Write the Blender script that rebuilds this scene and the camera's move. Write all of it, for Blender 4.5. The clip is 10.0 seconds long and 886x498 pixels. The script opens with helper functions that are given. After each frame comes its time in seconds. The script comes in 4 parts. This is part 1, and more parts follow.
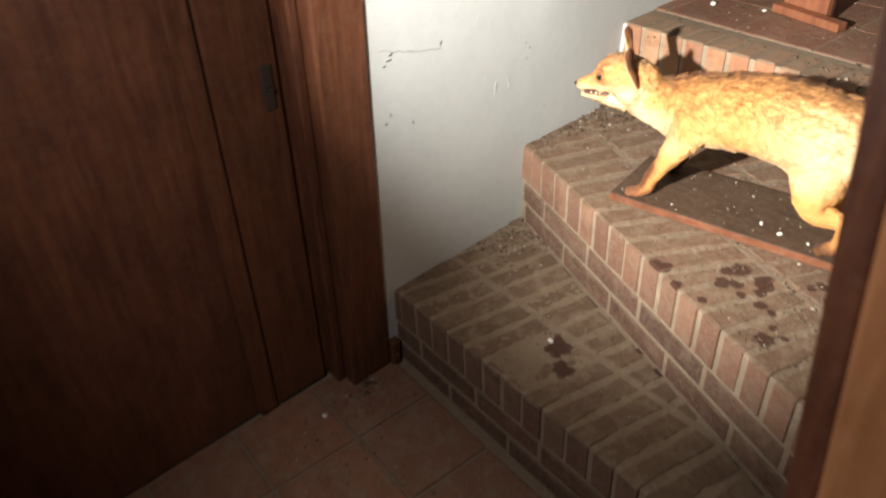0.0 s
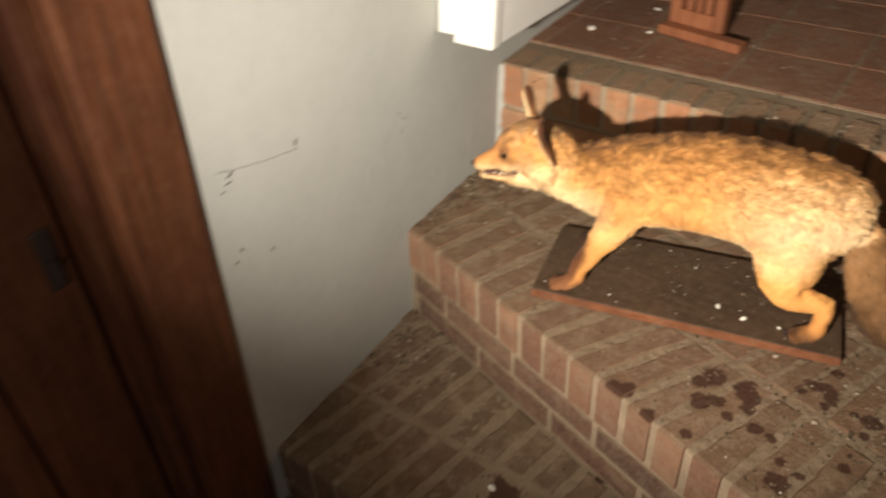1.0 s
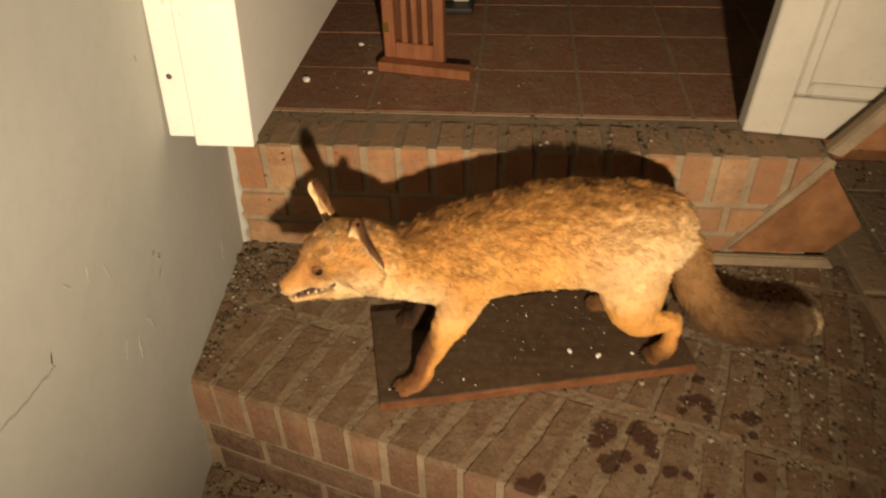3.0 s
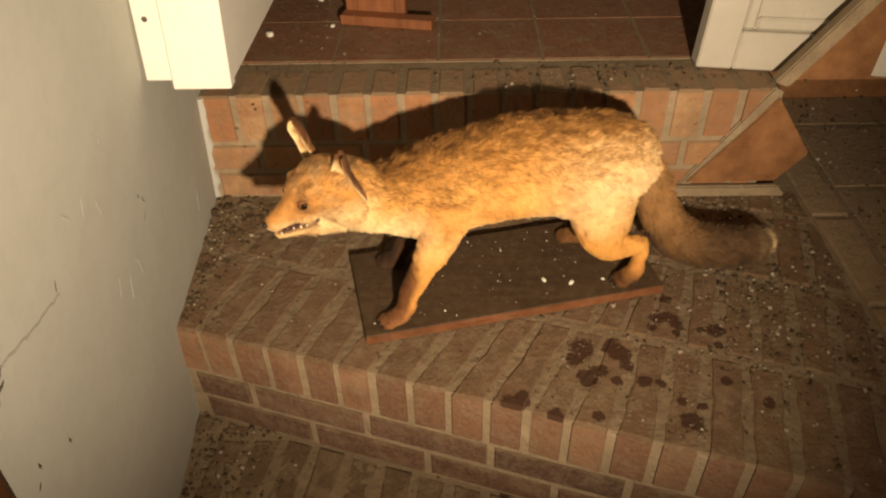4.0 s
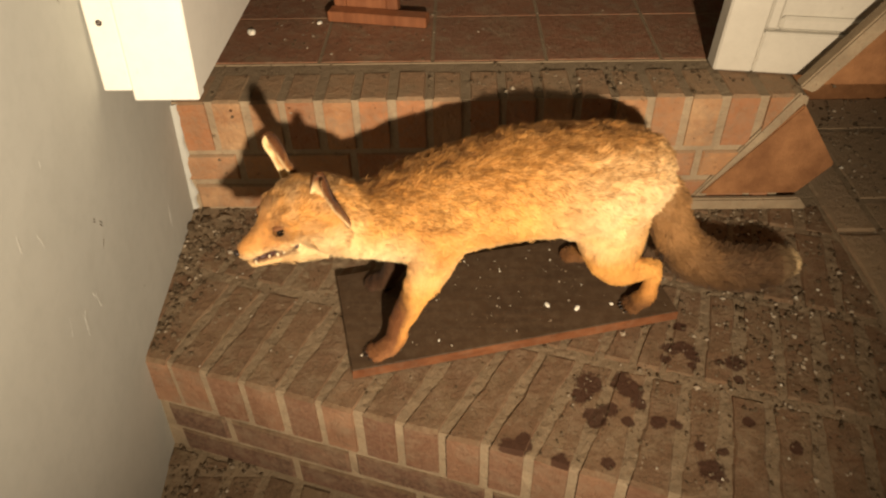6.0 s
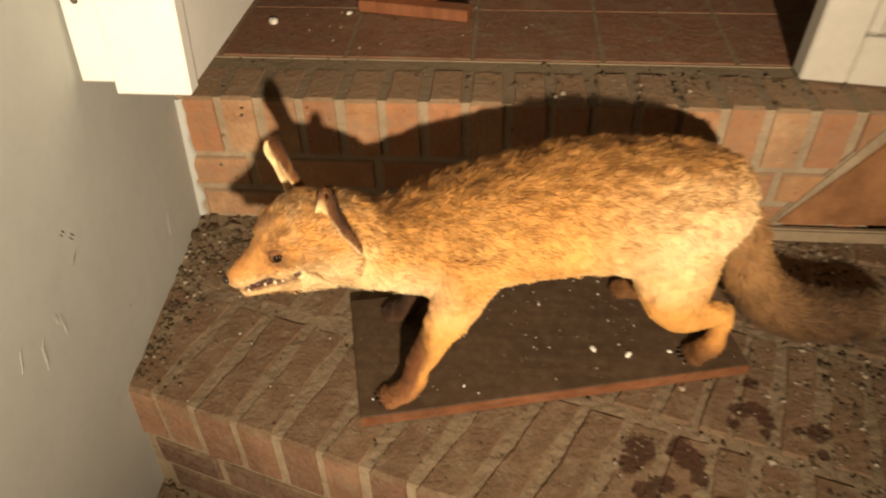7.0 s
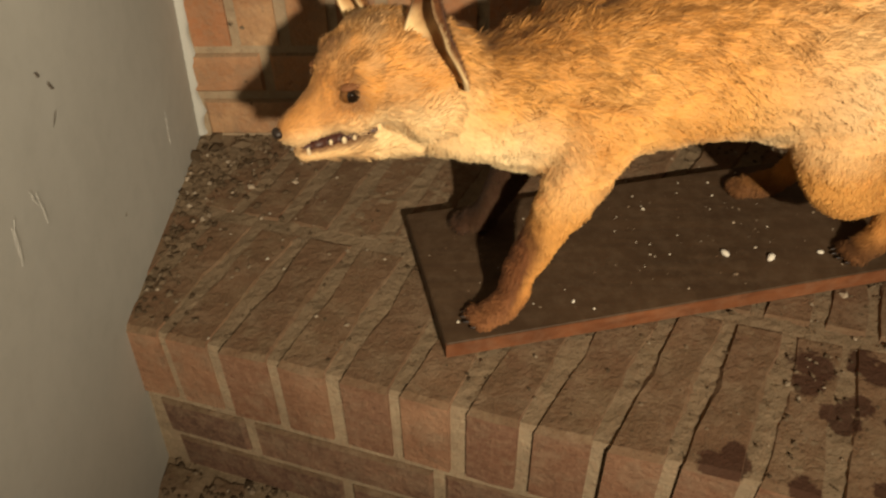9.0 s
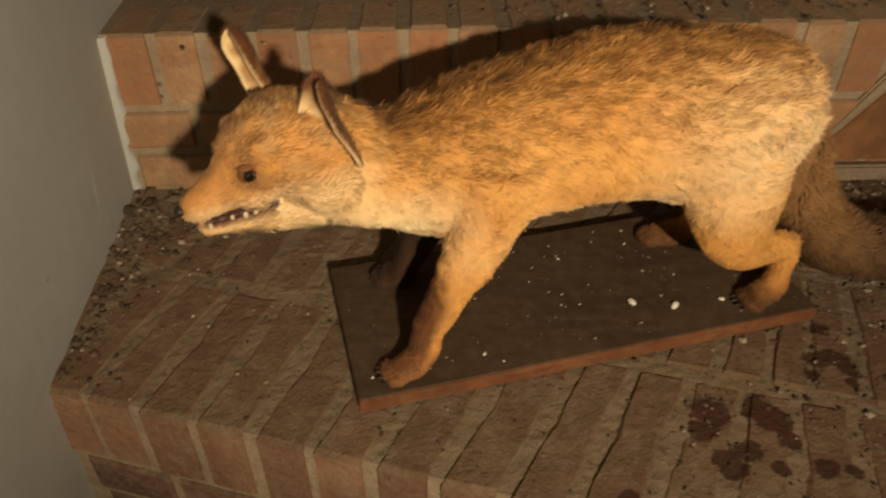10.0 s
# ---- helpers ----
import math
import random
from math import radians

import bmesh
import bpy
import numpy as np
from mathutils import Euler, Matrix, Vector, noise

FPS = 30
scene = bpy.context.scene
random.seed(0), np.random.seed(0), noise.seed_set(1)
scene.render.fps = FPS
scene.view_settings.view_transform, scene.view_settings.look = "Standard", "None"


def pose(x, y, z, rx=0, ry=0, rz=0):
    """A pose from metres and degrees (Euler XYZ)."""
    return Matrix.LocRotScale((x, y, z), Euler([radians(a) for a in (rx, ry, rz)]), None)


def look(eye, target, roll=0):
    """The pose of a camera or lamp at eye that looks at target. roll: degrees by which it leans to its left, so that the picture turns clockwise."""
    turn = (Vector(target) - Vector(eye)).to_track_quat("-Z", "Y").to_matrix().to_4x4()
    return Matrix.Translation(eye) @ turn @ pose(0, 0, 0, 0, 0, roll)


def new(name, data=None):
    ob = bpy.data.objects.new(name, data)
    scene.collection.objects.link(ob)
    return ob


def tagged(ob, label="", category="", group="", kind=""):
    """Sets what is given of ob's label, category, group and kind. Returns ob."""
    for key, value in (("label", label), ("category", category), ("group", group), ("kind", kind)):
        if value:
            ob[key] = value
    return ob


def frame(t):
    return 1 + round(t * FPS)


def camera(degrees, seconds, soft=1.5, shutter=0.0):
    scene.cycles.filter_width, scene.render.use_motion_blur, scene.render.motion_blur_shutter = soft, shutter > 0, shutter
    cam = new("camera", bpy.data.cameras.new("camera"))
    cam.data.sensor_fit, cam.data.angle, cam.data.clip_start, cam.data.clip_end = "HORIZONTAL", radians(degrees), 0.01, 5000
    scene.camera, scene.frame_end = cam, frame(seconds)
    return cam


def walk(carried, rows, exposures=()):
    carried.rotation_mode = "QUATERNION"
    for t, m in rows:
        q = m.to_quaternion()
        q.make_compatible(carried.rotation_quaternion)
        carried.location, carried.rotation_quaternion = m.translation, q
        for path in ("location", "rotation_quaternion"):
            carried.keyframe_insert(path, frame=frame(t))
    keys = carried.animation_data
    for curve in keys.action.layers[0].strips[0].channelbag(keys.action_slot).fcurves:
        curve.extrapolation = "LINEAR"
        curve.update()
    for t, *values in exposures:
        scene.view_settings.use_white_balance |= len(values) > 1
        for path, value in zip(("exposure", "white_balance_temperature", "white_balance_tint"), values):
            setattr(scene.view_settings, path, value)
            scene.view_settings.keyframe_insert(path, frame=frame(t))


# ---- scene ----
cam = camera(62.3, 10.0, soft=2.1, shutter=0.5)
PATH = [
    (0, (1.176, -1.466, 0.843), (-0.132, -0.502, -0.323), -3.4),
    (0.5, (0.987, -1.332, 0.822), (-0.254, -0.284, -0.344), -3.7),
    (0.7, (0.924, -1.284, 0.824), (-0.264, -0.185, -0.353), -4.0),
    (1, (0.812, -1.227, 0.836), (-0.189, 0.013, -0.372), -3.8),
    (1.2, (0.735, -1.186, 0.83), (-0.08, 0.18, -0.385), -3.5),
    (1.5, (0.653, -1.138, 0.834), (0.062, 0.337, -0.381), -2.8),
    (1.7, (0.618, -1.1, 0.831), (0.125, 0.415, -0.388), -2.5),
    (2, (0.571, -1.033, 0.822), (0.185, 0.506, -0.396), -2.4),
    (2.2, (0.549, -0.996, 0.83), (0.199, 0.55, -0.389), -2.0),
    (3.3, (0.483, -1.118, 0.845), (0.379, 0.452, -0.39), -1.6),
    (3.5, (0.471, -1.136, 0.828), (0.403, 0.433, -0.41), -1.5),
    (4, (0.469, -1.153, 0.818), (0.424, 0.386, -0.459), -1.5),
    (4.5, (0.452, -1.153, 0.804), (0.413, 0.366, -0.497), -1.5),
    (5, (0.446, -1.146, 0.808), (0.409, 0.367, -0.499), -1.5),
    (6.5, (0.486, -0.974, 0.769), (0.423, 0.543, -0.532), -1.4),
    (7, (0.479, -0.904, 0.722), (0.333, 0.607, -0.58), -1.4),
    (7.2, (0.454, -0.87, 0.692), (0.271, 0.631, -0.618), -1.7),
    (7.5, (0.404, -0.851, 0.648), (0.209, 0.654, -0.654), -1.6),
    (7.7, (0.372, -0.834, 0.607), (0.16, 0.652, -0.713), -1.5),
    (8, (0.321, -0.843, 0.533), (0.108, 0.648, -0.783), -1.9),
    (8.2, (0.308, -0.846, 0.504), (0.119, 0.652, -0.809), -1.9),
    (8.5, (0.318, -0.846, 0.483), (0.202, 0.668, -0.819), -1.3),
    (9, (0.339, -0.838, 0.491), (0.298, 0.708, -0.778), -1.0),
    (9.5, (0.366, -0.834, 0.505), (0.346, 0.736, -0.734), -0.8),
    (10, (0.398, -0.838, 0.536), (0.426, 0.741, -0.691), -0.6),
]
walk(cam, [(t, look(eye, target, roll)) for t, eye, target, roll in PATH],
     [(0.0, 1.2, 5300, 11), (0.5, 0.95, 5400, 11), (1.0, 0.4, 5900, 12), (1.5, 0.02, 6600, 12), (2.0, -0.2, 6900, 12), (3.5, -0.13, 7700, 14), (4.5, -0.02, 7700, 14), (5.0, 0.0, 7600, 14),
      (6.5, 0.15, 7200, 13), (7.5, 0.1, 7100, 12), (8.0, 0.2, 6600, 11), (8.5, -0.15, 6900, 11), (9.0, -0.35, 7100, 11), (10.0, -0.72, 7200, 11)])

# ---------------------------------------------------------------- light
world = bpy.data.worlds.new("dark_interior")
scene.world = world
world.use_nodes = True
world.node_tree.nodes["Background"].inputs[0].default_value = (1.0, 0.86, 0.7, 1)
world.node_tree.nodes["Background"].inputs[1].default_value = 0.085

torch = bpy.data.lights.new("torch_light", "SPOT")
torch.energy, torch.color = 162.0, (1.0, 0.86, 0.66)
torch.spot_size, torch.spot_blend, torch.shadow_soft_size = radians(74), 1.0, 0.02
TORCH_POSE = look((0.67, -1.56, 0.755), (0.415, -0.06, 0.41))
new("torch_light", torch).matrix_world = TORCH_POSE
spill = bpy.data.lights.new("torch_spill", "SPOT")      # the wide, weak ring round the torch's beam
spill.energy, spill.color = 7.0, (1.0, 0.84, 0.66)
spill.spot_size, spill.spot_blend, spill.shadow_soft_size = radians(165), 0.6, 0.02
new("torch_spill", spill).matrix_world = TORCH_POSE


# ---------------------------------------------------------------- materials
def shader(name, rough=0.8, spec=0.3, metal=0.0):
    m = bpy.data.materials.new(name)
    m.use_nodes = True
    b = m.node_tree.nodes["Principled BSDF"]
    b.inputs["Roughness"].default_value = rough
    b.inputs["Specular IOR Level"].default_value = spec
    b.inputs["Metallic"].default_value = metal
    return m, m.node_tree.nodes, m.node_tree.links, b


def noise_node(nt, scale, detail=4.0, rough=0.6, space="Object"):
    n = nt.nodes.new("ShaderNodeTexNoise")
    n.inputs["Scale"].default_value, n.inputs["Detail"].default_value, n.inputs["Roughness"].default_value = scale, detail, rough
    if space == "World":
        g = nt.nodes.new("ShaderNodeNewGeometry")
        nt.links.new(g.outputs["Position"], n.inputs["Vector"])
    else:
        c = nt.nodes.new("ShaderNodeTexCoord")
        nt.links.new(c.outputs["Object"], n.inputs["Vector"])
    return n


def ramp(nt, src, stops):
    r = nt.nodes.new("ShaderNodeValToRGB")
    while len(r.color_ramp.elements) < len(stops):
        r.color_ramp.elements.new(0.5)
    for e, (p, c) in zip(r.color_ramp.elements, stops):
        e.position, e.color = p, (*c, 1) if len(c) == 3 else c
    nt.links.new(src, r.inputs[0])
    return r


def mixed(nt, fac, a, b, mode="MIX"):
    x = nt.nodes.new("ShaderNodeMix")
    x.data_type, x.blend_type = "RGBA", mode
    for sock, v in ((x.inputs[0], fac), (x.inputs[6], a), (x.inputs[7], b)):
        if isinstance(v, (int, float)):
            sock.default_value = v
        elif isinstance(v, tuple):
            sock.default_value = (*v, 1)
        else:
            nt.links.new(v, sock)
    return x.outputs[2]


def sums(nt, op, a, b):
    x = nt.nodes.new("ShaderNodeMath")
    x.operation = op
    for sock, v in zip(x.inputs, (a, b)):
        if isinstance(v, (int, float)):
            sock.default_value = v
        else:
            nt.links.new(v, sock)
    return x.outputs[0]


def bumped(nt, b, src, strength, dist):
    u = nt.nodes.new("ShaderNodeBump")
    u.inputs["Strength"].default_value, u.inputs["Distance"].default_value = strength, dist
    nt.links.new(src, u.inputs["Height"])
    nt.links.new(u.outputs[0], b.inputs["Normal"])


# damp footprints and drips on the treads: centre x, y, reach
STAINS = ((0.651, -0.400, 0.021), (0.638, -0.422, 0.015), (0.651, -0.457, 0.016), (0.671, -0.447, 0.013), (0.694, -0.398, 0.017), (0.705, -0.414, 0.019),
          (0.710, -0.433, 0.013), (0.693, -0.464, 0.009), (0.775, -0.339, 0.014), (0.793, -0.337, 0.014), (0.803, -0.352, 0.013), (0.764, -0.357, 0.009),
          (0.798, -0.371, 0.009), (0.859, -0.367, 0.016), (0.837, -0.367, 0.008), (0.855, -0.395, 0.008), (0.798, -0.298, 0.010), (0.731, -0.467, 0.011),
          (0.755, -0.468, 0.009), (0.540, -0.503, 0.017), (0.554, -0.495, 0.013), (0.600, -0.527, 0.014), (0.657, -0.527, 0.009), (0.784, -0.538, 0.019),
          (0.776, -0.500, 0.009), (0.847, -0.465, 0.009), (0.895, -0.506, 0.010), (0.803, -0.509, 0.007), (0.42, -0.63, 0.03), (0.47, -0.67, 0.024))


def brick_material(name, cols, dust, dust_col, stains=False):
    """Baked clay: tint piece by piece, mottled, gritty, dusty where it faces up."""
    m, n, l, b = shader(name, 0.88, 0.25)
    nt = m.node_tree
    info = n.new("ShaderNodeObjectInfo")
    tint = ramp(nt, info.outputs["Random"], [(i / (len(cols) - 1), c) for i, c in enumerate(cols)])
    big = noise_node(nt, 14, 5, 0.65, "World")
    col = mixed(nt, ramp(nt, big.outputs[0], [(0.35, (0, 0, 0)), (0.7, (1, 1, 1))]).outputs[0], tint.outputs[0], tuple(0.62 * c for c in cols[0]))
    fine = noise_node(nt, 160, 4, 0.7, "World")
    col = mixed(nt, ramp(nt, fine.outputs[0], [(0.4, (0, 0, 0)), (0.72, (0.55, 0.55, 0.55))]).outputs[0], col, (0.30, 0.185, 0.115))
    g = n.new("ShaderNodeNewGeometry")
    sep = n.new("ShaderNodeSeparateXYZ")
    l.new(g.outputs["Normal"], sep.inputs[0])
    upf = ramp(nt, sep.outputs[2], [(0.12, (0, 0, 0)), (0.55, (1, 1, 1))])
    cover = noise_node(nt, 26, 6, 0.7, "World")
    amount = sums(nt, "MULTIPLY", upf.outputs[0], ramp(nt, cover.outputs[0], [(0.25, (dust * 0.55,) * 3), (0.65, (dust,) * 3)]).outputs[0])
    col = mixed(nt, amount, col, dust_col)
    speck = noise_node(nt, 420, 2, 0.5, "World")
    col = mixed(nt, sums(nt, "MULTIPLY", upf.outputs[0], ramp(nt, speck.outputs[0], [(0.62, (0, 0, 0)), (0.7, (0.6, 0.6, 0.6))]).outputs[0]), col, (0.05, 0.034, 0.022))
    pale = noise_node(nt, 17, 7, 0.75, "World")
    patch = sums(nt, "MULTIPLY", upf.outputs[0], ramp(nt, pale.outputs[0], [(0.52, (0, 0, 0)), (0.68, (0.75, 0.75, 0.75))]).outputs[0])
    col = mixed(nt, patch, col, (0.215, 0.158, 0.097))
    smear = noise_node(nt, 31, 6, 0.72, "World")
    col = mixed(nt, ramp(nt, smear.outputs[0], [(0.48, (0, 0, 0)), (0.70, (0.62, 0.62, 0.62))]).outputs[0], col, (0.25, 0.185, 0.122))
    pit = noise_node(nt, 75, 5, 0.75, "World")
    col = mixed(nt, ramp(nt, pit.outputs[0], [(0.62, (0, 0, 0)), (0.74, (0.8, 0.8, 0.8))]).outputs[0], col, (0.055, 0.036, 0.024))
    if stains:
        wob = noise_node(nt, 42, 5, 0.7, "World")
        total = None
        flat = n.new("ShaderNodeVectorMath")
        flat.operation = "MULTIPLY"
        flat.inputs[1].default_value = (1, 1, 0)
        l.new(g.outputs["Position"], flat.inputs[0])
        for x, y, r in STAINS:
            d = n.new("ShaderNodeVectorMath")
            d.operation = "DISTANCE"
            l.new(flat.outputs[0], d.inputs[0])
            d.inputs[1].default_value = (x, y, 0)
            v = sums(nt, "DIVIDE", d.outputs["Value"], r)
            total = v if total is None else sums(nt, "MINIMUM", total, v)
        edge = sums(nt, "ADD", total, sums(nt, "MULTIPLY", sums(nt, "SUBTRACT", wob.outputs[0], 0.5), 2.3))
        wet = ramp(nt, edge, [(0.80, (0.88, 0.88, 0.88)), (1.02, (0, 0, 0))])
        col = mixed(nt, sums(nt, "MULTIPLY", wet.outputs[0], upf.outputs[0]), col, (0.046, 0.018, 0.010))
    l.new(col, b.inputs["Base Color"])
    rel = sums(nt, "ADD", sums(nt, "MULTIPLY", fine.outputs[0], 0.5), noise_node(nt, 55, 5, 0.7, "World").outputs[0])
    bumped(nt, b, sums(nt, "ADD", rel, sums(nt, "MULTIPLY", pit.outputs[0], -0.8)), 0.8, 0.0038)
    return m


def plain_material(name, a, c, scale, rough=0.85, bump=0.3, dist=0.002, spec=0.3, grime=None):
    """Two tones of one surface, broken up at two scales."""
    m, n, l, b = shader(name, rough, spec)
    nt = m.node_tree
    big, fine = noise_node(nt, scale, 5, 0.65, "World"), noise_node(nt, scale * 14, 4, 0.7, "World")
    col = mixed(nt, ramp(nt, big.outputs[0], [(0.3, (0, 0, 0)), (0.7, (1, 1, 1))]).outputs[0], a, c)
    col = mixed(nt, ramp(nt, fine.outputs[0], [(0.45, (0, 0, 0)), (0.8, (0.16, 0.16, 0.16))]).outputs[0], col, tuple(0.6 * v for v in a))
    if grime:
        spots = noise_node(nt, 34, 3, 0.5, "World")
        col = mixed(nt, ramp(nt, spots.outputs[0], [(0.70, (0, 0, 0)), (0.78, (0.7, 0.7, 0.7))]).outputs[0], col, grime)
    l.new(col, b.inputs["Base Color"])
    bumped(nt, b, sums(nt, "ADD", fine.outputs[0], big.outputs[0]), bump, dist)
    return m


def wood_material(name, dark, light, rough=0.55, spec=0.35, along=(1, 14, 14), scale=6.0, dusty=0.0):
    """Stained timber with grain along one axis of the piece."""
    m, n, l, b = shader(name, rough, spec)
    nt = m.node_tree
    c, mp = n.new("ShaderNodeTexCoord"), n.new("ShaderNodeMapping")
    mp.inputs["Scale"].default_value = along
    l.new(c.outputs["Object"], mp.inputs[0])
    g = n.new("ShaderNodeTexNoise")
    g.inputs["Scale"].default_value, g.inputs["Detail"].default_value, g.inputs["Distortion"].default_value = scale, 6, 0.6
    l.new(mp.outputs[0], g.inputs["Vector"])
    col = ramp(nt, g.outputs[0], [(0.32, dark), (0.68, light)]).outputs[0]
    blot = noise_node(nt, 9, 4, 0.6)
    col = mixed(nt, ramp(nt, blot.outputs[0], [(0.4, (0, 0, 0)), (0.75, (0.5, 0.5, 0.5))]).outputs[0], col, tuple(0.5 * v for v in dark))
    if dusty:
        d = noise_node(nt, 60, 6, 0.75)
        col = mixed(nt, ramp(nt, d.outputs[0], [(0.45, (0, 0, 0)), (0.8, (dusty,) * 3)]).outputs[0], col, (0.33, 0.25, 0.17))
    l.new(col, b.inputs["Base Color"])
    bumped(nt, b, g.outputs[0], 0.25, 0.0015)
    return m


DUST = (0.120, 0.079, 0.045)
BRICK = brick_material("brick_red", [(0.27, 0.125, 0.070), (0.33, 0.185, 0.110), (0.15, 0.076, 0.050), (0.36, 0.20, 0.118), (0.11, 0.060, 0.043), (0.21, 0.115, 0.072)], 0.86, DUST, True)
BRICK_ORANGE = brick_material("brick_orange", [(0.46, 0.205, 0.095), (0.36, 0.165, 0.088), (0.52, 0.29, 0.14), (0.27, 0.12, 0.066), (0.50, 0.32, 0.175), (0.42, 0.23, 0.13)], 0.85, (0.25, 0.175, 0.108))
BRICK_BROWN = brick_material("brick_brown", [(0.20, 0.11, 0.072), (0.24, 0.145, 0.096), (0.155, 0.085, 0.058), (0.25, 0.155, 0.105), (0.11, 0.062, 0.045)], 0.95, DUST, True)
MORTAR = brick_material("mortar", [(0.40, 0.315, 0.21), (0.35, 0.275, 0.18)], 0.8, (0.175, 0.128, 0.080), True)
CAKE = brick_material("caked_dirt", [(0.24, 0.18, 0.115), (0.21, 0.155, 0.098)], 0.6, (0.185, 0.136, 0.085), True)
BRICK_PALE = brick_material("brick_pale", [(0.30, 0.185, 0.115), (0.36, 0.24, 0.155), (0.27, 0.16, 0.10), (0.34, 0.225, 0.14)], 0.85, (0.29, 0.215, 0.135))
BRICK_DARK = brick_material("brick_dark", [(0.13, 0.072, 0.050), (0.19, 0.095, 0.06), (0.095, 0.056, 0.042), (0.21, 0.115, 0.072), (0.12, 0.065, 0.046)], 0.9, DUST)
TILE = brick_material("floor_tile_clay", [(0.30, 0.11, 0.058), (0.21, 0.088, 0.055), (0.33, 0.13, 0.07), (0.18, 0.08, 0.052)], 0.4, (0.16, 0.10, 0.062))
PLASTER = plain_material("white_plaster", (0.435, 0.44, 0.405), (0.495, 0.50, 0.465), 3.2, 0.9, 0.12, 0.002, 0.2)
PAINT = plain_material("white_gloss_paint", (0.69, 0.675, 0.62), (0.75, 0.74, 0.69), 5.0, 0.45, 0.08, 0.001, 0.4, (0.30, 0.26, 0.2))
OCHRE = plain_material("terracotta_slab", (0.17, 0.072, 0.030), (0.36, 0.17, 0.074), 16.0, 0.8, 0.5, 0.004)
LEAF_PAINT = plain_material("aged_white_paint", (0.45, 0.42, 0.36), (0.53, 0.50, 0.43), 7.0, 0.55, 0.1, 0.001, 0.35, (0.26, 0.2, 0.14))
DOOR_WOOD = wood_material("stained_door_wood", (0.075, 0.026, 0.013), (0.14, 0.050, 0.022), 0.5, 0.35, (14, 14, 1), 5.0, 0.10)
POST_WOOD = wood_material("stained_frame_wood", (0.075, 0.026, 0.011), (0.14, 0.05, 0.021), 0.5, 0.35, (16, 16, 1), 5.0, 0.10)
# ochre for the lit face of the near post, the light put into the colour
LIT_CASING_WOOD = wood_material("lit_casing_wood", (0.30, 0.125, 0.045), (0.42, 0.19, 0.075), 0.5, 0.35, (14, 14, 1), 5.0, 0.10)
BASE_WOOD = wood_material("base_board_wood", (0.062, 0.037, 0.021), (0.083, 0.050, 0.028), 0.6, 0.3, (1, 12, 12), 7.0, 0.16)
EDGE_WOOD = wood_material("board_edge_wood", (0.13, 0.046, 0.019), (0.215, 0.080, 0.033), 0.65, 0.3, (1, 5, 5), 16.0, 0.22)
RED_WOOD = wood_material("red_stand_wood", (0.20, 0.07, 0.03), (0.30, 0.115, 0.05), 0.55, 0.35, (12, 12, 1), 6.0, 0.1)
CEILING_PAINT = plain_material("ceiling_paint", (0.55, 0.5, 0.42), (0.6, 0.55, 0.46), 2.0)
CHALK = plain_material("plaster_chip", (0.70, 0.66, 0.56), (0.78, 0.74, 0.64), 40, 0.9, 0.4, 0.002)
SCRATCH = plain_material("scratched_plaster", (0.56, 0.56, 0.52), (0.60, 0.60, 0.56), 60)
BLACK = plain_material("black_plastic", (0.018, 0.016, 0.014), (0.028, 0.025, 0.022), 30, 0.5, 0.1, 0.001)
GREEN = plain_material("dark_green_paint", (0.035, 0.055, 0.035), (0.05, 0.07, 0.045), 12, 0.6, 0.1, 0.001)
BRASS, _n, _l, _b = shader("brass", 0.35, 0.5, 1.0)
_b.inputs["Base Color"].default_value = (0.62, 0.43, 0.16, 1)
IRON, _n, _l, _b = shader("dark_iron", 0.55, 0.5, 0.9)
_b.inputs["Base Color"].default_value = (0.12, 0.10, 0.09, 1)
SOIL, _n, _l, _b = shader("dry_soil", 0.95, 0.1)
_g = _n.new("ShaderNodeNewGeometry")
_r = ramp(SOIL.node_tree, _g.outputs["Random Per Island"], [(0.0, (0.060, 0.042, 0.026)), (0.6, (0.105, 0.074, 0.046)), (0.88, (0.16, 0.118, 0.078)), (0.92, (0.33, 0.27, 0.20))])
_l.new(_r.outputs[0], _b.inputs["Base Color"])

GRIT, _n, _l, _b = shader("plaster_grit", 0.9, 0.1)
_g = _n.new("ShaderNodeNewGeometry")
_l.new(ramp(GRIT.node_tree, _g.outputs["Random Per Island"], [(0.0, (0.11, 0.078, 0.048)), (0.55, (0.19, 0.145, 0.098)), (0.92, (0.30, 0.25, 0.185)), (0.97, (0.55, 0.50, 0.41))]).outputs[0], _b.inputs["Base Color"])
CRUMB, _n, _l, _b = shader("pale_crumbs", 0.9, 0.1)
_g = _n.new("ShaderNodeNewGeometry")
_l.new(ramp(CRUMB.node_tree, _g.outputs["Random Per Island"], [(0.0, (0.12, 0.075, 0.045)), (0.5, (0.26, 0.20, 0.14)), (0.8, (0.62, 0.57, 0.47))]).outputs[0], _b.inputs["Base Color"])

# ---------------------------------------------------------------- mesh helpers
def link(name, bm, material, parent=None, label="", smooth=False):
    me = bpy.data.meshes.new(name)
    bm.normal_update()
    bm.to_mesh(me)
    bm.free()
    for mat in material if isinstance(material, (list, tuple)) else [material]:
        me.materials.append(mat)
    if smooth:
        me.polygons.foreach_set("use_smooth", [True] * len(me.polygons))
    ob = new(name, me)
    ob.parent = parent
    if label:
        ob["label"] = label
    return ob


def part(name, bm, material, parent, label="", smooth=False):
    return link(name, bm, material, parent, label, smooth)


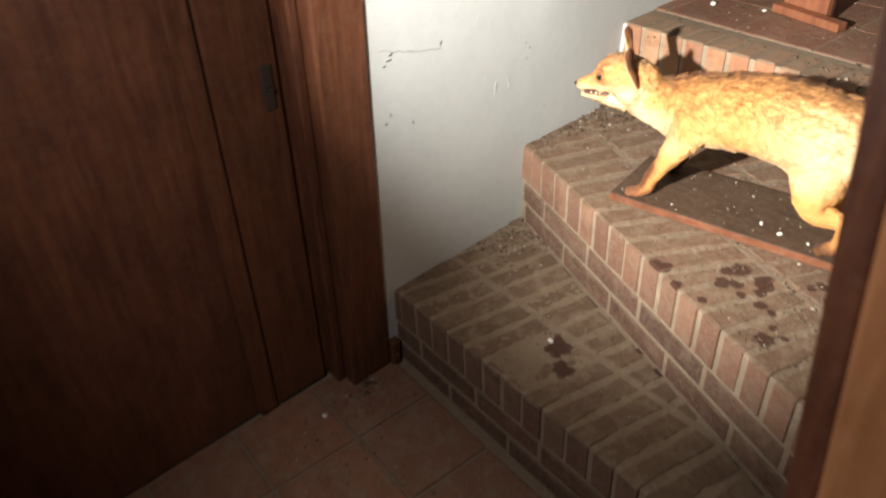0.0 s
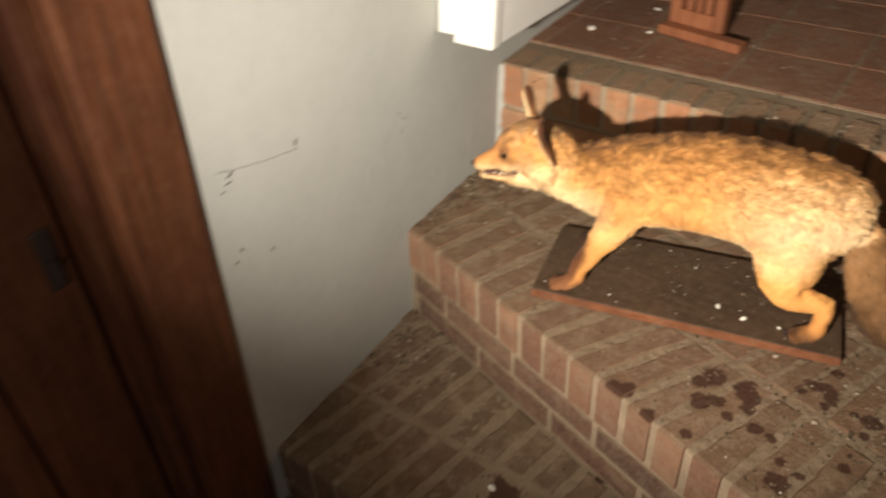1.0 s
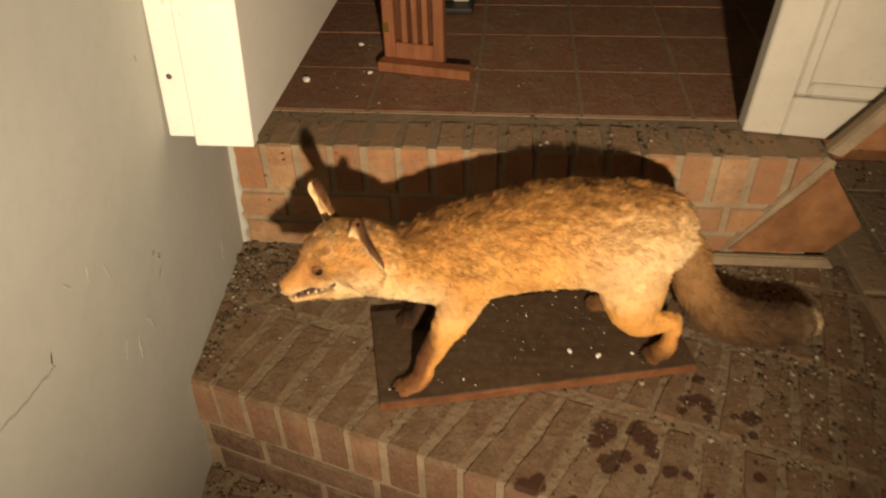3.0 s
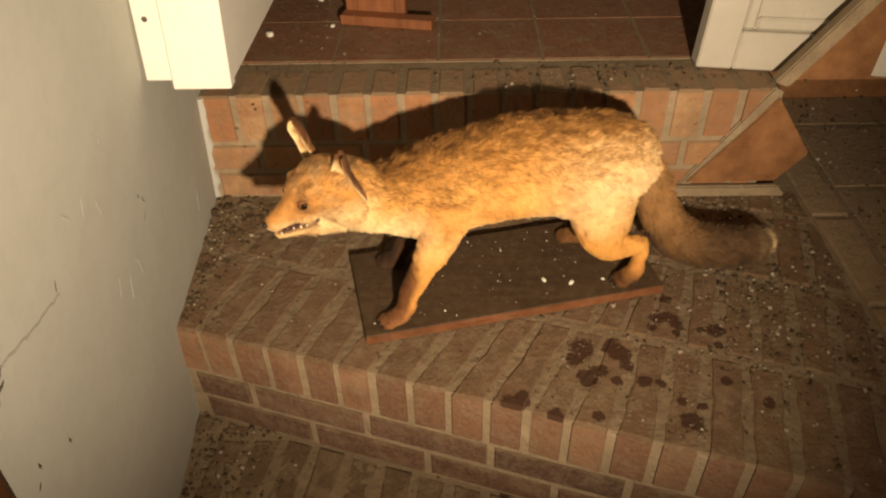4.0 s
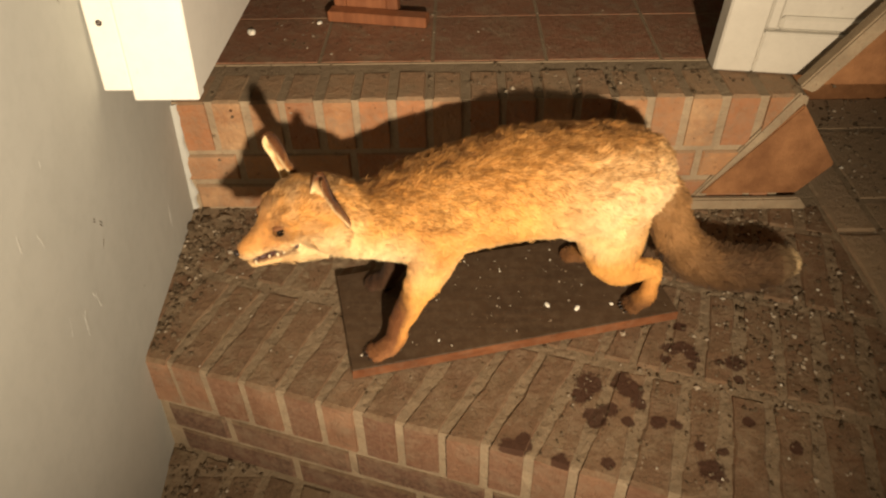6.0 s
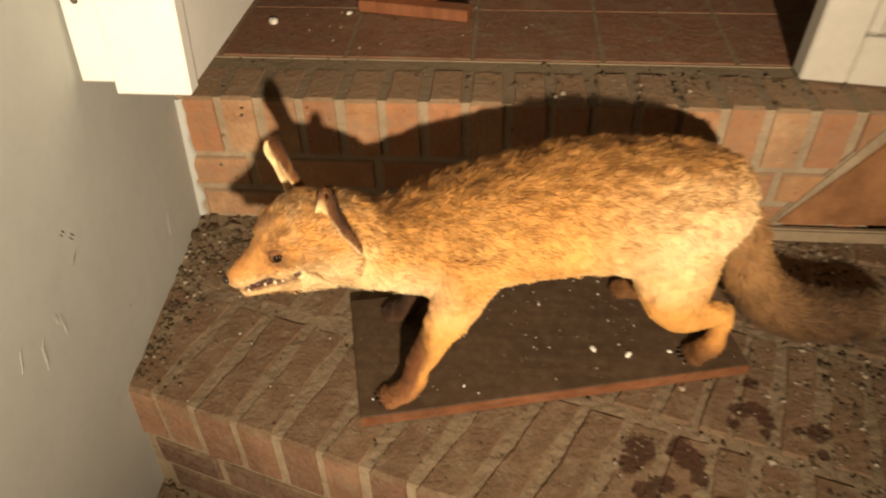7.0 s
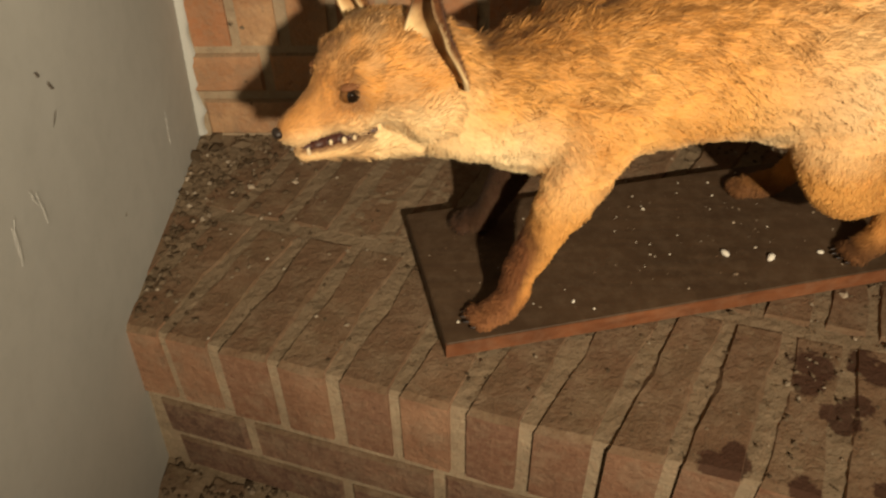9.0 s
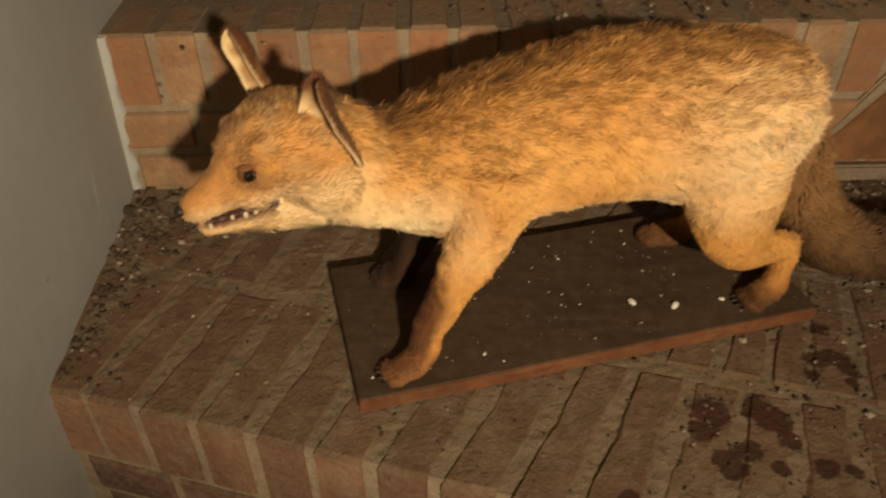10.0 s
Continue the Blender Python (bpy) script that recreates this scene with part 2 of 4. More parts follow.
def prism(pts, z0, z1, bev=0.004, bm=None, rise=0.0):
    """An upright block on a flat outline (counter-clockwise), with a chamfered top edge."""
    bm = bm or bmesh.new()
    c = Vector((sum(p[0] for p in pts) / len(pts), sum(p[1] for p in pts) / len(pts)))

    def inset(p, d):
        v = Vector((p[0], p[1])) - c
        return c + v * max(0.2, 1 - d / max(v.length, 1e-4))

    lo = [bm.verts.new((p[0], p[1], z0)) for p in pts]
    mid = [bm.verts.new((p[0], p[1], z1 - bev)) for p in pts]
    hi = [bm.verts.new((*inset(p, 1.5 * bev), z1 + rise)) for p in pts]
    k = len(pts)
    for a, b in ((lo, mid), (mid, hi)):
        for i in range(k):
            bm.faces.new((a[i], a[(i + 1) % k], b[(i + 1) % k], b[i]))
    bm.faces.new(hi)
    bm.faces.new(lo[::-1])
    return bm


def box(x0, x1, y0, y1, z0, z1, bev=0.003, lean=(0, 0), seg=1):
    """A block with rounded edges; lean moves it sideways per metre of height."""
    bm = bmesh.new()
    bmesh.ops.create_cube(bm, size=1)
    for v in bm.verts:
        v.co = Vector((x0 + (v.co.x + 0.5) * (x1 - x0), y0 + (v.co.y + 0.5) * (y1 - y0), z0 + (v.co.z + 0.5) * (z1 - z0)))
        v.co.x += lean[0] * v.co.z
        v.co.y += lean[1] * v.co.z
    if bev:
        bmesh.ops.bevel(bm, geom=bm.edges[:], offset=bev, segments=seg, affect="EDGES", profile=0.5)
    return bm


def clip(pts, nx, ny, d):
    """The part of a flat outline on which nx * x + ny * y <= d."""
    out = []
    for i, p in enumerate(pts):
        q = pts[(i + 1) % len(pts)]
        a, b = nx * p[0] + ny * p[1] - d, nx * q[0] + ny * q[1] - d
        if a <= 0:
            out.append(p)
        if (a < 0) != (b < 0) and abs(a - b) > 1e-9:
            f = a / (a - b)
            out.append((p[0] + f * (q[0] - p[0]), p[1] + f * (q[1] - p[1])))
    return out


def area(pts):
    return 0.5 * abs(sum(p[0] * q[1] - q[0] * p[1] for p, q in zip(pts, pts[1:] + pts[:1])))


def shift(r=0.0015):
    return random.uniform(-r, r)


# ---------------------------------------------------------------- levels
STEP, TOP, FLOOR = 0.215, 0.215, -0.43      # rise of a step; landing; hall floor
LEAN = (0.07, 0.05)                          # the old wall and its woodwork lean a little


def wall_x(y, z):
    return -0.075 * y + LEAN[0] * z


# ---------------------------------------------------------------- shell of the place
def slab(name, corners, z0, z1, material, label="", category=""):
    return tagged(link(name, prism(corners, z0, z1, 0.001), material), label, category, kind="structure")


def left_wall():
    bm = bmesh.new()
    rows = []
    ys = [-0.90 + i * (2.6 + 0.90) / 40 for i in range(41)]
    zs = [-0.46 + i * 2.66 / 40 for i in range(41)]
    for z in zs:
        rows.append([bm.verts.new((wall_x(y, z) + 0.003 * noise.noise((y * 3, z * 3, 1.7)), y, z)) for y in ys])
    for a, b in zip(rows, rows[1:]):
        for i in range(40):
            bm.faces.new((a[i], a[i + 1], b[i + 1], b[i]))
    back = bmesh.ops.extrude_face_region(bm, geom=bm.faces[:])
    for v in back["geom"]:
        if isinstance(v, bmesh.types.BMVert):
            v.co.x -= 0.22
    bmesh.ops.recalc_face_normals(bm, faces=bm.faces[:])
    return tagged(link("wall_west", bm, PLASTER, smooth=False), "off-white plastered wall, scratched and slightly uneven, beside the brick steps", "wall", kind="structure")


left_wall()
slab("floor", [(-0.6, -4.0), (3.2, -4.0), (3.2, -0.60), (-0.6, -0.60)], FLOOR - 0.10, FLOOR - 0.006, MORTAR, "dark clay-tiled hall floor with worn mortar joints", "floor")
tagged(link("wall_south", box(-0.6, 3.2, -4.15, -4.0, -0.5, 2.2, 0), PLASTER), "plain off-white plastered wall", "wall", kind="structure")
tagged(link("wall_east", box(3.2, 3.35, -4.15, 2.75, -0.5, 2.2, 0), PLASTER), "plain off-white plastered wall", "wall", kind="structure")
tagged(link("wall_north", box(-0.6, 3.35, 2.6, 2.75, -0.5, 2.2, 0), PLASTER), "plain plastered wall at the back of the landing", "wall", kind="structure")
tagged(link("wall_southwest", box(-0.35, -0.19, -4.0, -2.02, -0.5, 2.2, 0), PLASTER), "plain off-white plastered wall beside the door", "wall", kind="structure")
tagged(link("ceiling", box(-0.6, 3.35, -4.15, 2.75, 2.2, 2.3, 0), CEILING_PAINT), "plain painted ceiling", "ceiling", kind="structure")


# ---------------------------------------------------------------- brick steps
NOSE_A, NOSE_DIR = Vector((0.032, -0.358)), Vector((0.956, -0.294)).normalized()
NOSE_IN = Vector((-NOSE_DIR.y, NOSE_DIR.x))
PITCH = 0.0585


def nose(s, d=0.0):
    """A point of the middle step: s along its front edge from the wall, d back from the edge."""
    return NOSE_A + NOSE_DIR * s + NOSE_IN * d


def fan(s, d):
    """The brick joints of the middle step fan out from the front edge."""
    return nose(s + float(np.interp(s, (0.0, 0.2, 0.35, 0.45, 0.6, 0.7, 0.85), (0.03, 0.06, 0.20, 0.25, 0.18, 0.03, -0.05))) * d, d)


def step_body(name, pts, z0, z1, label):
    return tagged(link(name, prism(pts, z0, z1, 0.004), MORTAR), label, "step", kind="structure")


def worn(pts, step=0.03, r=0.0016):
    """An outline with crumbling, uneven edges."""
    out = []
    for p, q in zip(pts, pts[1:] + pts[:1]):
        length = math.hypot(q[0] - p[0], q[1] - p[1])
        k = max(1, round(length / step))
        for i in range(k):
            f = i / k
            s = r if i else 0.6 * r
            out.append((p[0] + f * (q[0] - p[0]) + shift(s), p[1] + f * (q[1] - p[1]) + shift(s)))
    return out


def brick_piece(name, pts, z0, z1, material, parent, bev=0.004, rise=0.0):
    if len(pts) < 3 or area(pts) < 0.0004:
        return None
    return part(name, prism(pts, z0, z1, bev, rise=rise), material, parent)


def stretcher(parent, material, a, b, z0, z1, out, depth=0.03):
    """A brick of a riser's face from a to b, its face toward out."""
    o = Vector(out) * (0.0035 + shift(0.002))
    i = Vector(out) * -depth
    a, b = Vector(a), Vector(b)
    t = shift(0.0012)
    bm = bmesh.new()
    e = 0.003
    dv = (b - a).normalized() * e
    face = [(a + o + dv, z0 + e), (b + o - dv, z0 + e + t), (b + o - dv, z1 - e + t), (a + o + dv, z1 - e)]
    rim = [(a + o * 0.3, z0), (b + o * 0.3, z0 + t), (b + o * 0.3, z1 + t), (a + o * 0.3, z1)]
    back = [(a + i, z0), (b + i, z0 + t), (b + i, z1 + t), (a + i, z1)]
    F, R, B = ([bm.verts.new((p.x, p.y, z)) for p, z in q] for q in (face, rim, back))
    bm.faces.new(F)
    for p, q in ((F, R), (R, B)):
        for k in range(4):
            bm.faces.new((p[k], q[k], q[(k + 1) % 4], p[(k + 1) % 4]))
    bm.faces.new(B[::-1])
    bmesh.ops.recalc_face_normals(bm, faces=bm.faces[:])
    return part("brick", bm, material, parent)


def courses(parent, material, a, along, length, out, top, seed):
    """Two stretcher courses under the row of bricks on edge."""
    rnd = random.Random(seed)
    a, along = Vector(a), Vector(along)
    for row, (z0, z1) in enumerate(((top - 0.153, top - 0.103), (top - 0.213, top - 0.164))):
        s = -0.09 - 0.1 * row
        while s < length:
            n = 0.184 + rnd.uniform(-0.008, 0.008)
            p, q = max(s, 0.0), min(s + n, length)
            if q - p > 0.03:
                stretcher(parent, material, a + along * p, a + along * q, z0, z1, out)
            s += n + 0.012


# lowest step
low = step_body("step_lower", [(-0.05, -0.772), (3.2, -0.772), (3.2, -0.2), (-0.05, -0.2)], FLOOR - 0.02, -STEP - 0.0025, "lowest step of brown bricks on edge with pale mortar joints, dusty")
for row in range(4):
    y0 = -0.776 + row * 0.19
    for i in range(26):
        x0 = 0.005 + i * PITCH + (0.029 if row % 2 else 0) + shift()
        w = 0.0445 + shift(0.002)
        sk = 0.16
        quad = [(x0, y0 + shift()), (x0 + w, y0 + shift()), (x0 + w + sk * 0.18, y0 + 0.179), (x0 + sk * 0.18, y0 + 0.179)]
        quad = clip(quad, *NOSE_IN, NOSE_IN.dot(NOSE_A) - 0.003)
        quad = worn(quad) if len(quad) > 2 and area(quad) > 0.0004 else []
        brick_piece("brick", quad, -STEP - 0.09, -STEP + shift(0.002), BRICK_BROWN, low, rise=shift(0.0006))
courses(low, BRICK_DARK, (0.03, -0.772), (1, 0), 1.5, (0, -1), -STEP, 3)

# middle step, a winder whose front edge runs askew
mid = step_body("step_middle", [tuple(nose(-0.1, 0.004)), tuple(nose(1.9, 0.004)), (1.9, 0.2), (-0.1, 0.2)], -STEP - 0.02, -0.0025, "wide winder step of worn red bricks on edge, dusty, with dark damp prints")
for row in range(4):
    d0 = 0.0 + row * 0.19
    for i in range(-2, 27):
        s0 = 0.0365 + i * 0.0581 + (0.02 if row % 2 else 0) + shift()
        s1 = s0 + 0.0445 + shift(0.002)
        a, b = shift(0.0018), shift(0.0018)
        if row == 0:
            quad = [fan(s0, a), fan(s1, b), fan(s1, 0.178), fan(s0, 0.178)]
        else:
            quad = [fan(s0, d0), fan(s1, d0), fan(s1, d0 + 0.179), fan(s0, d0 + 0.179)]
        quad = [(p.x, p.y) for p in quad]
        quad = clip(quad, 0, 1, -0.006)
        quad = clip(quad, -1, -0.075, 0.012)
        quad = clip(quad, 1, 0, 1.105)
        quad = worn(quad) if len(quad) > 2 and area(quad) > 0.0004 else []
        brick_piece("brick", quad, -0.092, 0.0004 + shift(0.0014), BRICK, mid, rise=shift(0.0007))
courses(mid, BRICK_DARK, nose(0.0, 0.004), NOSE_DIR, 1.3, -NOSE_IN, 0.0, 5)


def crust(label, inside, x0, x1, y0, y1, z, cell=0.004, keep=0.0):
    """Caked dirt and crumbling mortar: an uneven sheet that fills the joints and laps over the bricks in places."""
    nx, ny = int((x1 - x0) / cell), int((y1 - y0) / cell)
    verts, faces, index = [], [], {}
    for j in range(ny + 1):
        for i in range(nx + 1):
            x, y = x0 + i * cell + shift(0.0012), y0 + j * cell + shift(0.0012)
            if inside(x, y):
                p = Vector((x, y, z))
                k = 0.0015 * noise.noise(p * 30) + 0.0016 * noise.noise(p * 90) + 0.0014 * noise.noise(p * 200)
                index[i, j] = len(verts)
                verts.append((x, y, z + max(keep - 0.0012 + k, -0.0024)))
    for i, j in list(index):
        q = [(i, j), (i + 1, j), (i + 1, j + 1), (i, j + 1)]
        if all(c in index for c in q):
            faces.append([index[c] for c in q])
    me = bpy.data.meshes.new("caked_dirt")
    me.from_pydata(verts, [], faces)
    me.materials.append(CAKE)
    me.polygons.foreach_set("use_smooth", [True] * len(faces))
    return tagged(new("caked_dirt", me), label, "dirt", kind="stuff")


def on_middle(x, y):
    return y < -0.012 and x > wall_x(y, 0) + 0.004 and x < 1.098 and (Vector((x, y)) - NOSE_A).dot(NOSE_IN) > 0.012


def on_lower(x, y):
    return y > -0.762 and x > wall_x(y, -STEP) + 0.004 and (Vector((x, y)) - NOSE_A).dot(NOSE_IN) < -0.004


crust("caked dirt and crumbled mortar over the bricks of the winder step", on_middle, -0.02, 1.10, -0.70, -0.01, 0.0, 0.0035, -0.0005)
crust("caked dirt and crumbled mortar over the bricks of the lowest step", on_lower, 0.0, 1.10, -0.765, -0.34, -STEP, 0.005, -0.0005)

# upper step and the landing behind it
up = step_body("step_upper", [(-0.1, 0.0), (1.03, 0.0), (1.03, 0.125), (-0.1, 0.125)], -0.03, TOP - 0.003, "brick edge of the tiled landing, red bricks with wide pale joints")
for i in range(18):
    x0 = 0.0203 + i * 0.0592 + shift()
    quad = [(x0, -0.004 + shift()), (x0 + 0.0455, -0.004 + shift()), (x0 + 0.0455, 0.091 + shift()), (x0, 0.091 + shift())]
    brick_piece("brick", clip(quad, 1, 0, 1.022), TOP - 0.092, TOP + shift(0.002), BRICK_ORANGE, up, rise=shift(0.0006))
courses(up, BRICK_ORANGE, (0.004, 0.0), (1, 0), 1.01, (0, -1), TOP, 9)

landing = tagged(link("landing_floor", prism([(-0.1, 0.125), (1.03, 0.125), (1.03, 0.49), (3.2, 0.49), (3.2, 2.6), (-0.1, 2.6)], 0.0, TOP - 0.0016, 0.0004), MORTAR), "landing floor of dark red clay tiles, dusty and littered", "floor", kind="structure")
for j in range(9):
    for i in range(9):
        x0, y0 = -0.155 + i * 0.1965, 0.130 + j * 0.186
        quad = [(x0, y0), (x0 + 0.190, y0), (x0 + 0.190, y0 + 0.180), (x0, y0 + 0.180)]
        quad = clip(quad, 1, 0, 1.028) if y0 < 0.49 else quad
        brick_piece("tile", quad, TOP - 0.02, TOP + shift(0.0006), TILE, landing, 0.0008)

hall = bpy.data.objects["floor"]
for j in range(7):
    for i in range(7):
        x0, y0 = -0.02 + i * 0.205, -0.995 - j * 0.205
        quad = [(x0, y0), (x0 + 0.198, y0), (x0 + 0.198, y0 + 0.198), (x0, y0 + 0.198)]
        brick_piece("tile", quad, FLOOR - 0.02, FLOOR + shift(0.001), TILE, hall, 0.0025)

# floor that runs on past the winder, edged with a border of bricks, and the slab set in the corner
side = step_body("step_side", [(1.10, -0.80), (3.2, -0.80), (3.2, 0.37), (1.04, 0.37), (1.04, 0.02), (1.10, 0.02)], -0.03, -0.002, "dirt-covered brick floor with a border row beside the winder step")
for j in range(5):
    y0 = -0.78 + j * 0.234
    for x0, x1, slip in ((1.112, 1.176, 0.0), (1.187, 1.416, 0.09), (1.427, 1.656, 0.02)):
        quad = [(x0, y0 + slip), (x1, y0 + slip), (x1, y0 + slip + 0.223), (x0, y0 + slip + 0.223)]
        brick_piece("brick", worn(clip(quad, 0, 1, 0.366)), -0.05, (0.003 if x1 < 1.2 else -0.0006) + shift(0.001), BRICK_PALE, side, 0.003)


def upright_plate(name, pts, y0, y1, material, label, category):
    """A flat plate standing along x: outline in x and z, from y0 (front) to y1."""
    bm = bmesh.new()
    a = [bm.verts.new((x, y0, z)) for x, z in pts]
    b = [bm.verts.new((x, y1, z)) for x, z in pts]
    bm.faces.new(a)
    bm.faces.new(b[::-1])
    for i in range(len(pts)):
        j = (i + 1) % len(pts)
        bm.faces.new((a[i], b[i], b[j], a[j]))
    bmesh.ops.recalc_face_normals(bm, faces=bm.faces[:])
    bmesh.ops.bevel(bm, geom=bm.edges[:], offset=0.003, segments=2, affect="EDGES")
    return tagged(link(name, bm, material), label, category, kind="structure")


upright_plate("trim_corner_slab", [(0.890, 0.026), (1.058, 0.028), (1.106, 0.086), (1.024, 0.200)], -0.010, 0.02, OCHRE, "ochre terracotta slab set in the corner of the steps", "slab")
upright_plate("trim_mortar_edge", [(0.868, 0.0), (0.892, 0.0), (1.026, 0.203), (1.012, 0.222)], -0.007, 0.02, MORTAR, "pale mortar fillet along the terracotta slab", "mortar")
upright_plate("trim_mortar_foot", [(0.852, 0.0), (1.082, 0.0), (1.062, 0.025), (1.0, 0.024), (0.868, 0.024)], -0.020, -0.008, MORTAR, "pale mortar bed under the terracotta slab", "mortar")
tagged(link("wall_ochre", box(1.032, 3.2, 0.37, 0.48, -0.05, 2.2, 0), OCHRE), "ochre painted wall beside the landing", "wall", kind="structure")


CRACK = plain_material("crack_shade", (0.17, 0.145, 0.115), (0.24, 0.21, 0.17), 60)
GRIME = plain_material("dark_grime", (0.10, 0.08, 0.06), (0.16, 0.13, 0.10), 60)


# ---------------------------------------------------------------- door and woodwork of the left wall
def shear(bm):
    """Set along the leaning wall: x counts from its plaster."""
    for v in bm.verts:
        v.co.x += wall_x(v.co.y, v.co.z)
    return bm


door = tagged(new("door_1"), "closed dark brown stained wooden door with worn moulding", "door", kind="structure")
part("door_leaf", shear(box(-0.125, -0.075, -1.98, -0.925, FLOOR + 0.012, 1.65, 0.004)), DOOR_WOOD, door)
part("moulding", shear(box(-0.078, -0.060, -1.135, -1.09, FLOOR + 0.012, 1.62, 0.006, seg=3)), POST_WOOD, door)
part("moulding", shear(box(-0.078, -0.060, -1.90, -1.855, FLOOR + 0.012, 1.62, 0.006, seg=3)), POST_WOOD, door)
part("door_stile", shear(box(-0.077, -0.064, -1.085, -0.955, FLOOR + 0.012, 1.62, 0.004)), POST_WOOD, door)
plate = part("latch_plate", shear(box(-0.064, -0.059, -0.992, -0.970, 0.30, 0.385, 0.002)), IRON, door, "dull iron latch plate")
bm = bmesh.new()
bmesh.ops.create_cone(bm, cap_ends=True, segments=12, radius1=0.006, radius2=0.005, depth=0.012, matrix=Matrix.Rotation(radians(90), 4, "Y"))
bmesh.ops.translate(bm, verts=bm.verts[:], vec=(-0.057, -0.981, 0.34))
part("keyhole_boss", shear(bm), IRON, plate)
frame_1 = tagged(new("door_frame"), "reddish brown stained wooden door frame with plaster crumbs at its foot", "door frame", kind="structure")
part("frame_post", shear(box(-0.19, 0.008, -0.918, -0.808, FLOOR - 0.004, 1.75, 0.006, seg=2)), POST_WOOD, frame_1)
part("frame_bead", shear(box(-0.19, -0.030, -0.940, -0.9182, FLOOR - 0.004, 1.75, 0.005, seg=2)), DOOR_WOOD, frame_1)
part("frame_post", shear(box(-0.19, 0.008, -2.07, -1.985, FLOOR - 0.004, 1.75, 0.006, seg=2)), POST_WOOD, frame_1)
part("frame_head", shear(box(-0.19, 0.006, -1.984, -0.9185, 1.67, 1.75, 0.006, seg=2)), POST_WOOD, frame_1)
part("overdoor_board", shear(box(-0.19, -0.004, -2.07, -0.902, 1.752, 2.0, 0.0)), PLASTER, frame_1)
part("plinth_block", shear(box(-0.02, 0.022, -0.807, -0.782, FLOOR - 0.004, FLOOR + 0.075, 0.004)), DOOR_WOOD, frame_1)

# one post in two woods: dark for its shaded face, ochre for its lit one
near = tagged(new("door_frame"), "wooden post of a door frame, coloured dark where shaded, ochre where lit", "door frame", kind="structure")
part("frame_post", box(1.055, 1.085, -0.997, -0.940, FLOOR - 0.004, 2.2, 0.006, (-0.093, 0.0), seg=3), DOOR_WOOD, near)
part("frame_casing", box(1.086, 1.34, -1.010, -0.940, FLOOR - 0.004, 2.2, 0.006, (-0.093, 0.0), seg=2), LIT_CASING_WOOD, near)

# boxed casing on the wall above the landing, stopping short of the steps
casing = tagged(new("wall_casing"), "white painted boxed casing fixed to the wall, open below", "casing", kind="structure")


def casing_part(name, x0, x1, y0, y1, z0, z1, bev=0.002):
    bm = box(x0, x1, y0, y1, z0, z1, bev)
    for v in bm.verts:
        v.co.x += 0.045 * (v.co.z - 0.36)
        v.co.y += 0.05 * (v.co.z - 0.36)
    return part(name, bm, PAINT, casing)


casing_part("front_board", 0.086, 0.165, -0.262, -0.240, 0.360, 2.25)
casing_part("edge_strip", 0.050, 0.0855, -0.258, -0.236, 0.371, 2.25)
casing_part("side_board", 0.143, 0.162, -0.2395, 1.60, 0.361, 2.25)
casing_part("back_board", -0.05, 0.142, -0.236, 1.60, 0.40, 2.25, 0.0)
for x, z in ((0.070, 0.455),):
    bm = bmesh.new()
    bmesh.ops.create_icosphere(bm, subdivisions=2, radius=0.004)
    bmesh.ops.translate(bm, verts=bm.verts[:], vec=(x, -0.262 + 0.05 * 0.1 + 0.0045, z))
    part("nail_head", bm, IRON, casing, "rusty nail head")

# white panelled leaf beside the landing
leaf = tagged(new("door_2"), "white painted panelled door leaf standing on the landing edge, dusty", "door", kind="structure")


def leaf_part(name, x0, x1, y0, y1, z0, z1, bev=0.002, mat=LEAF_PAINT):
    bm = box(x0, x1, y0, y1, z0, z1, bev)
    for v in bm.verts:
        v.co.y -= 0.16 * (v.co.x - 0.9)
        v.co.x += 0.05 * (v.co.z - TOP)
    return part(name, bm, mat, leaf)


leaf_part("stile", 0.897, 0.958, 0.078, 0.115, TOP + 0.002, 2.15, 0.003)
leaf_part("stile", 1.62, 1.70, 0.078, 0.115, TOP + 0.002, 2.15, 0.003)
leaf_part("rail", 0.9582, 1.62, 0.078, 0.115, TOP + 0.002, TOP + 0.072, 0.003)
leaf_part("rail", 0.9582, 1.62, 0.078, 0.115, 2.05, 2.15, 0.003)
leaf_part("panel", 0.957, 1.621, 0.094, 0.108, TOP + 0.07, 2.06, 0.0)
leaf_part("panel_moulding", 0.9584, 0.980, 0.084, 0.0935, TOP + 0.0725, 2.05, 0.005)
leaf_part("panel_moulding", 0.9802, 1.62, 0.084, 0.0935, TOP + 0.0725, TOP + 0.096, 0.005)
upright_plate("trim_slope", [(1.014, 0.222), (1.040, 0.212), (1.62, 1.02), (1.60, 1.05)], 0.006, 0.030, MORTAR, "sloping pale strip along the ochre wall", "trim")
upright_plate("wall_slope", [(1.041, 0.212), (1.70, 0.212), (1.70, 1.10), (1.63, 1.02)], 0.032, 0.058, OCHRE, "ochre painted sloping wall under the strip", "wall")


# ---------------------------------------------------------------- slatted wooden stand on the landing
stand = tagged(new("wooden_stand"), "small reddish wooden slatted stand on the landing tiles", "stand")
SX, SY, SR = 0.232, 0.3135, radians(-11.4)


def stand_part(name, x0, x1, y0, y1, z0, z1, mat=RED_WOOD, bev=0.002, label=""):
    bm = box(x0, x1, y0, y1, z0, z1, bev)
    bmesh.ops.rotate(bm, verts=bm.verts[:], cent=(0, 0, 0), matrix=Matrix.Rotation(SR, 3, "Z"))
    bmesh.ops.translate(bm, verts=bm.verts[:], vec=(SX, SY, TOP + 0.0015))
    return part(name, bm, mat, stand, label)


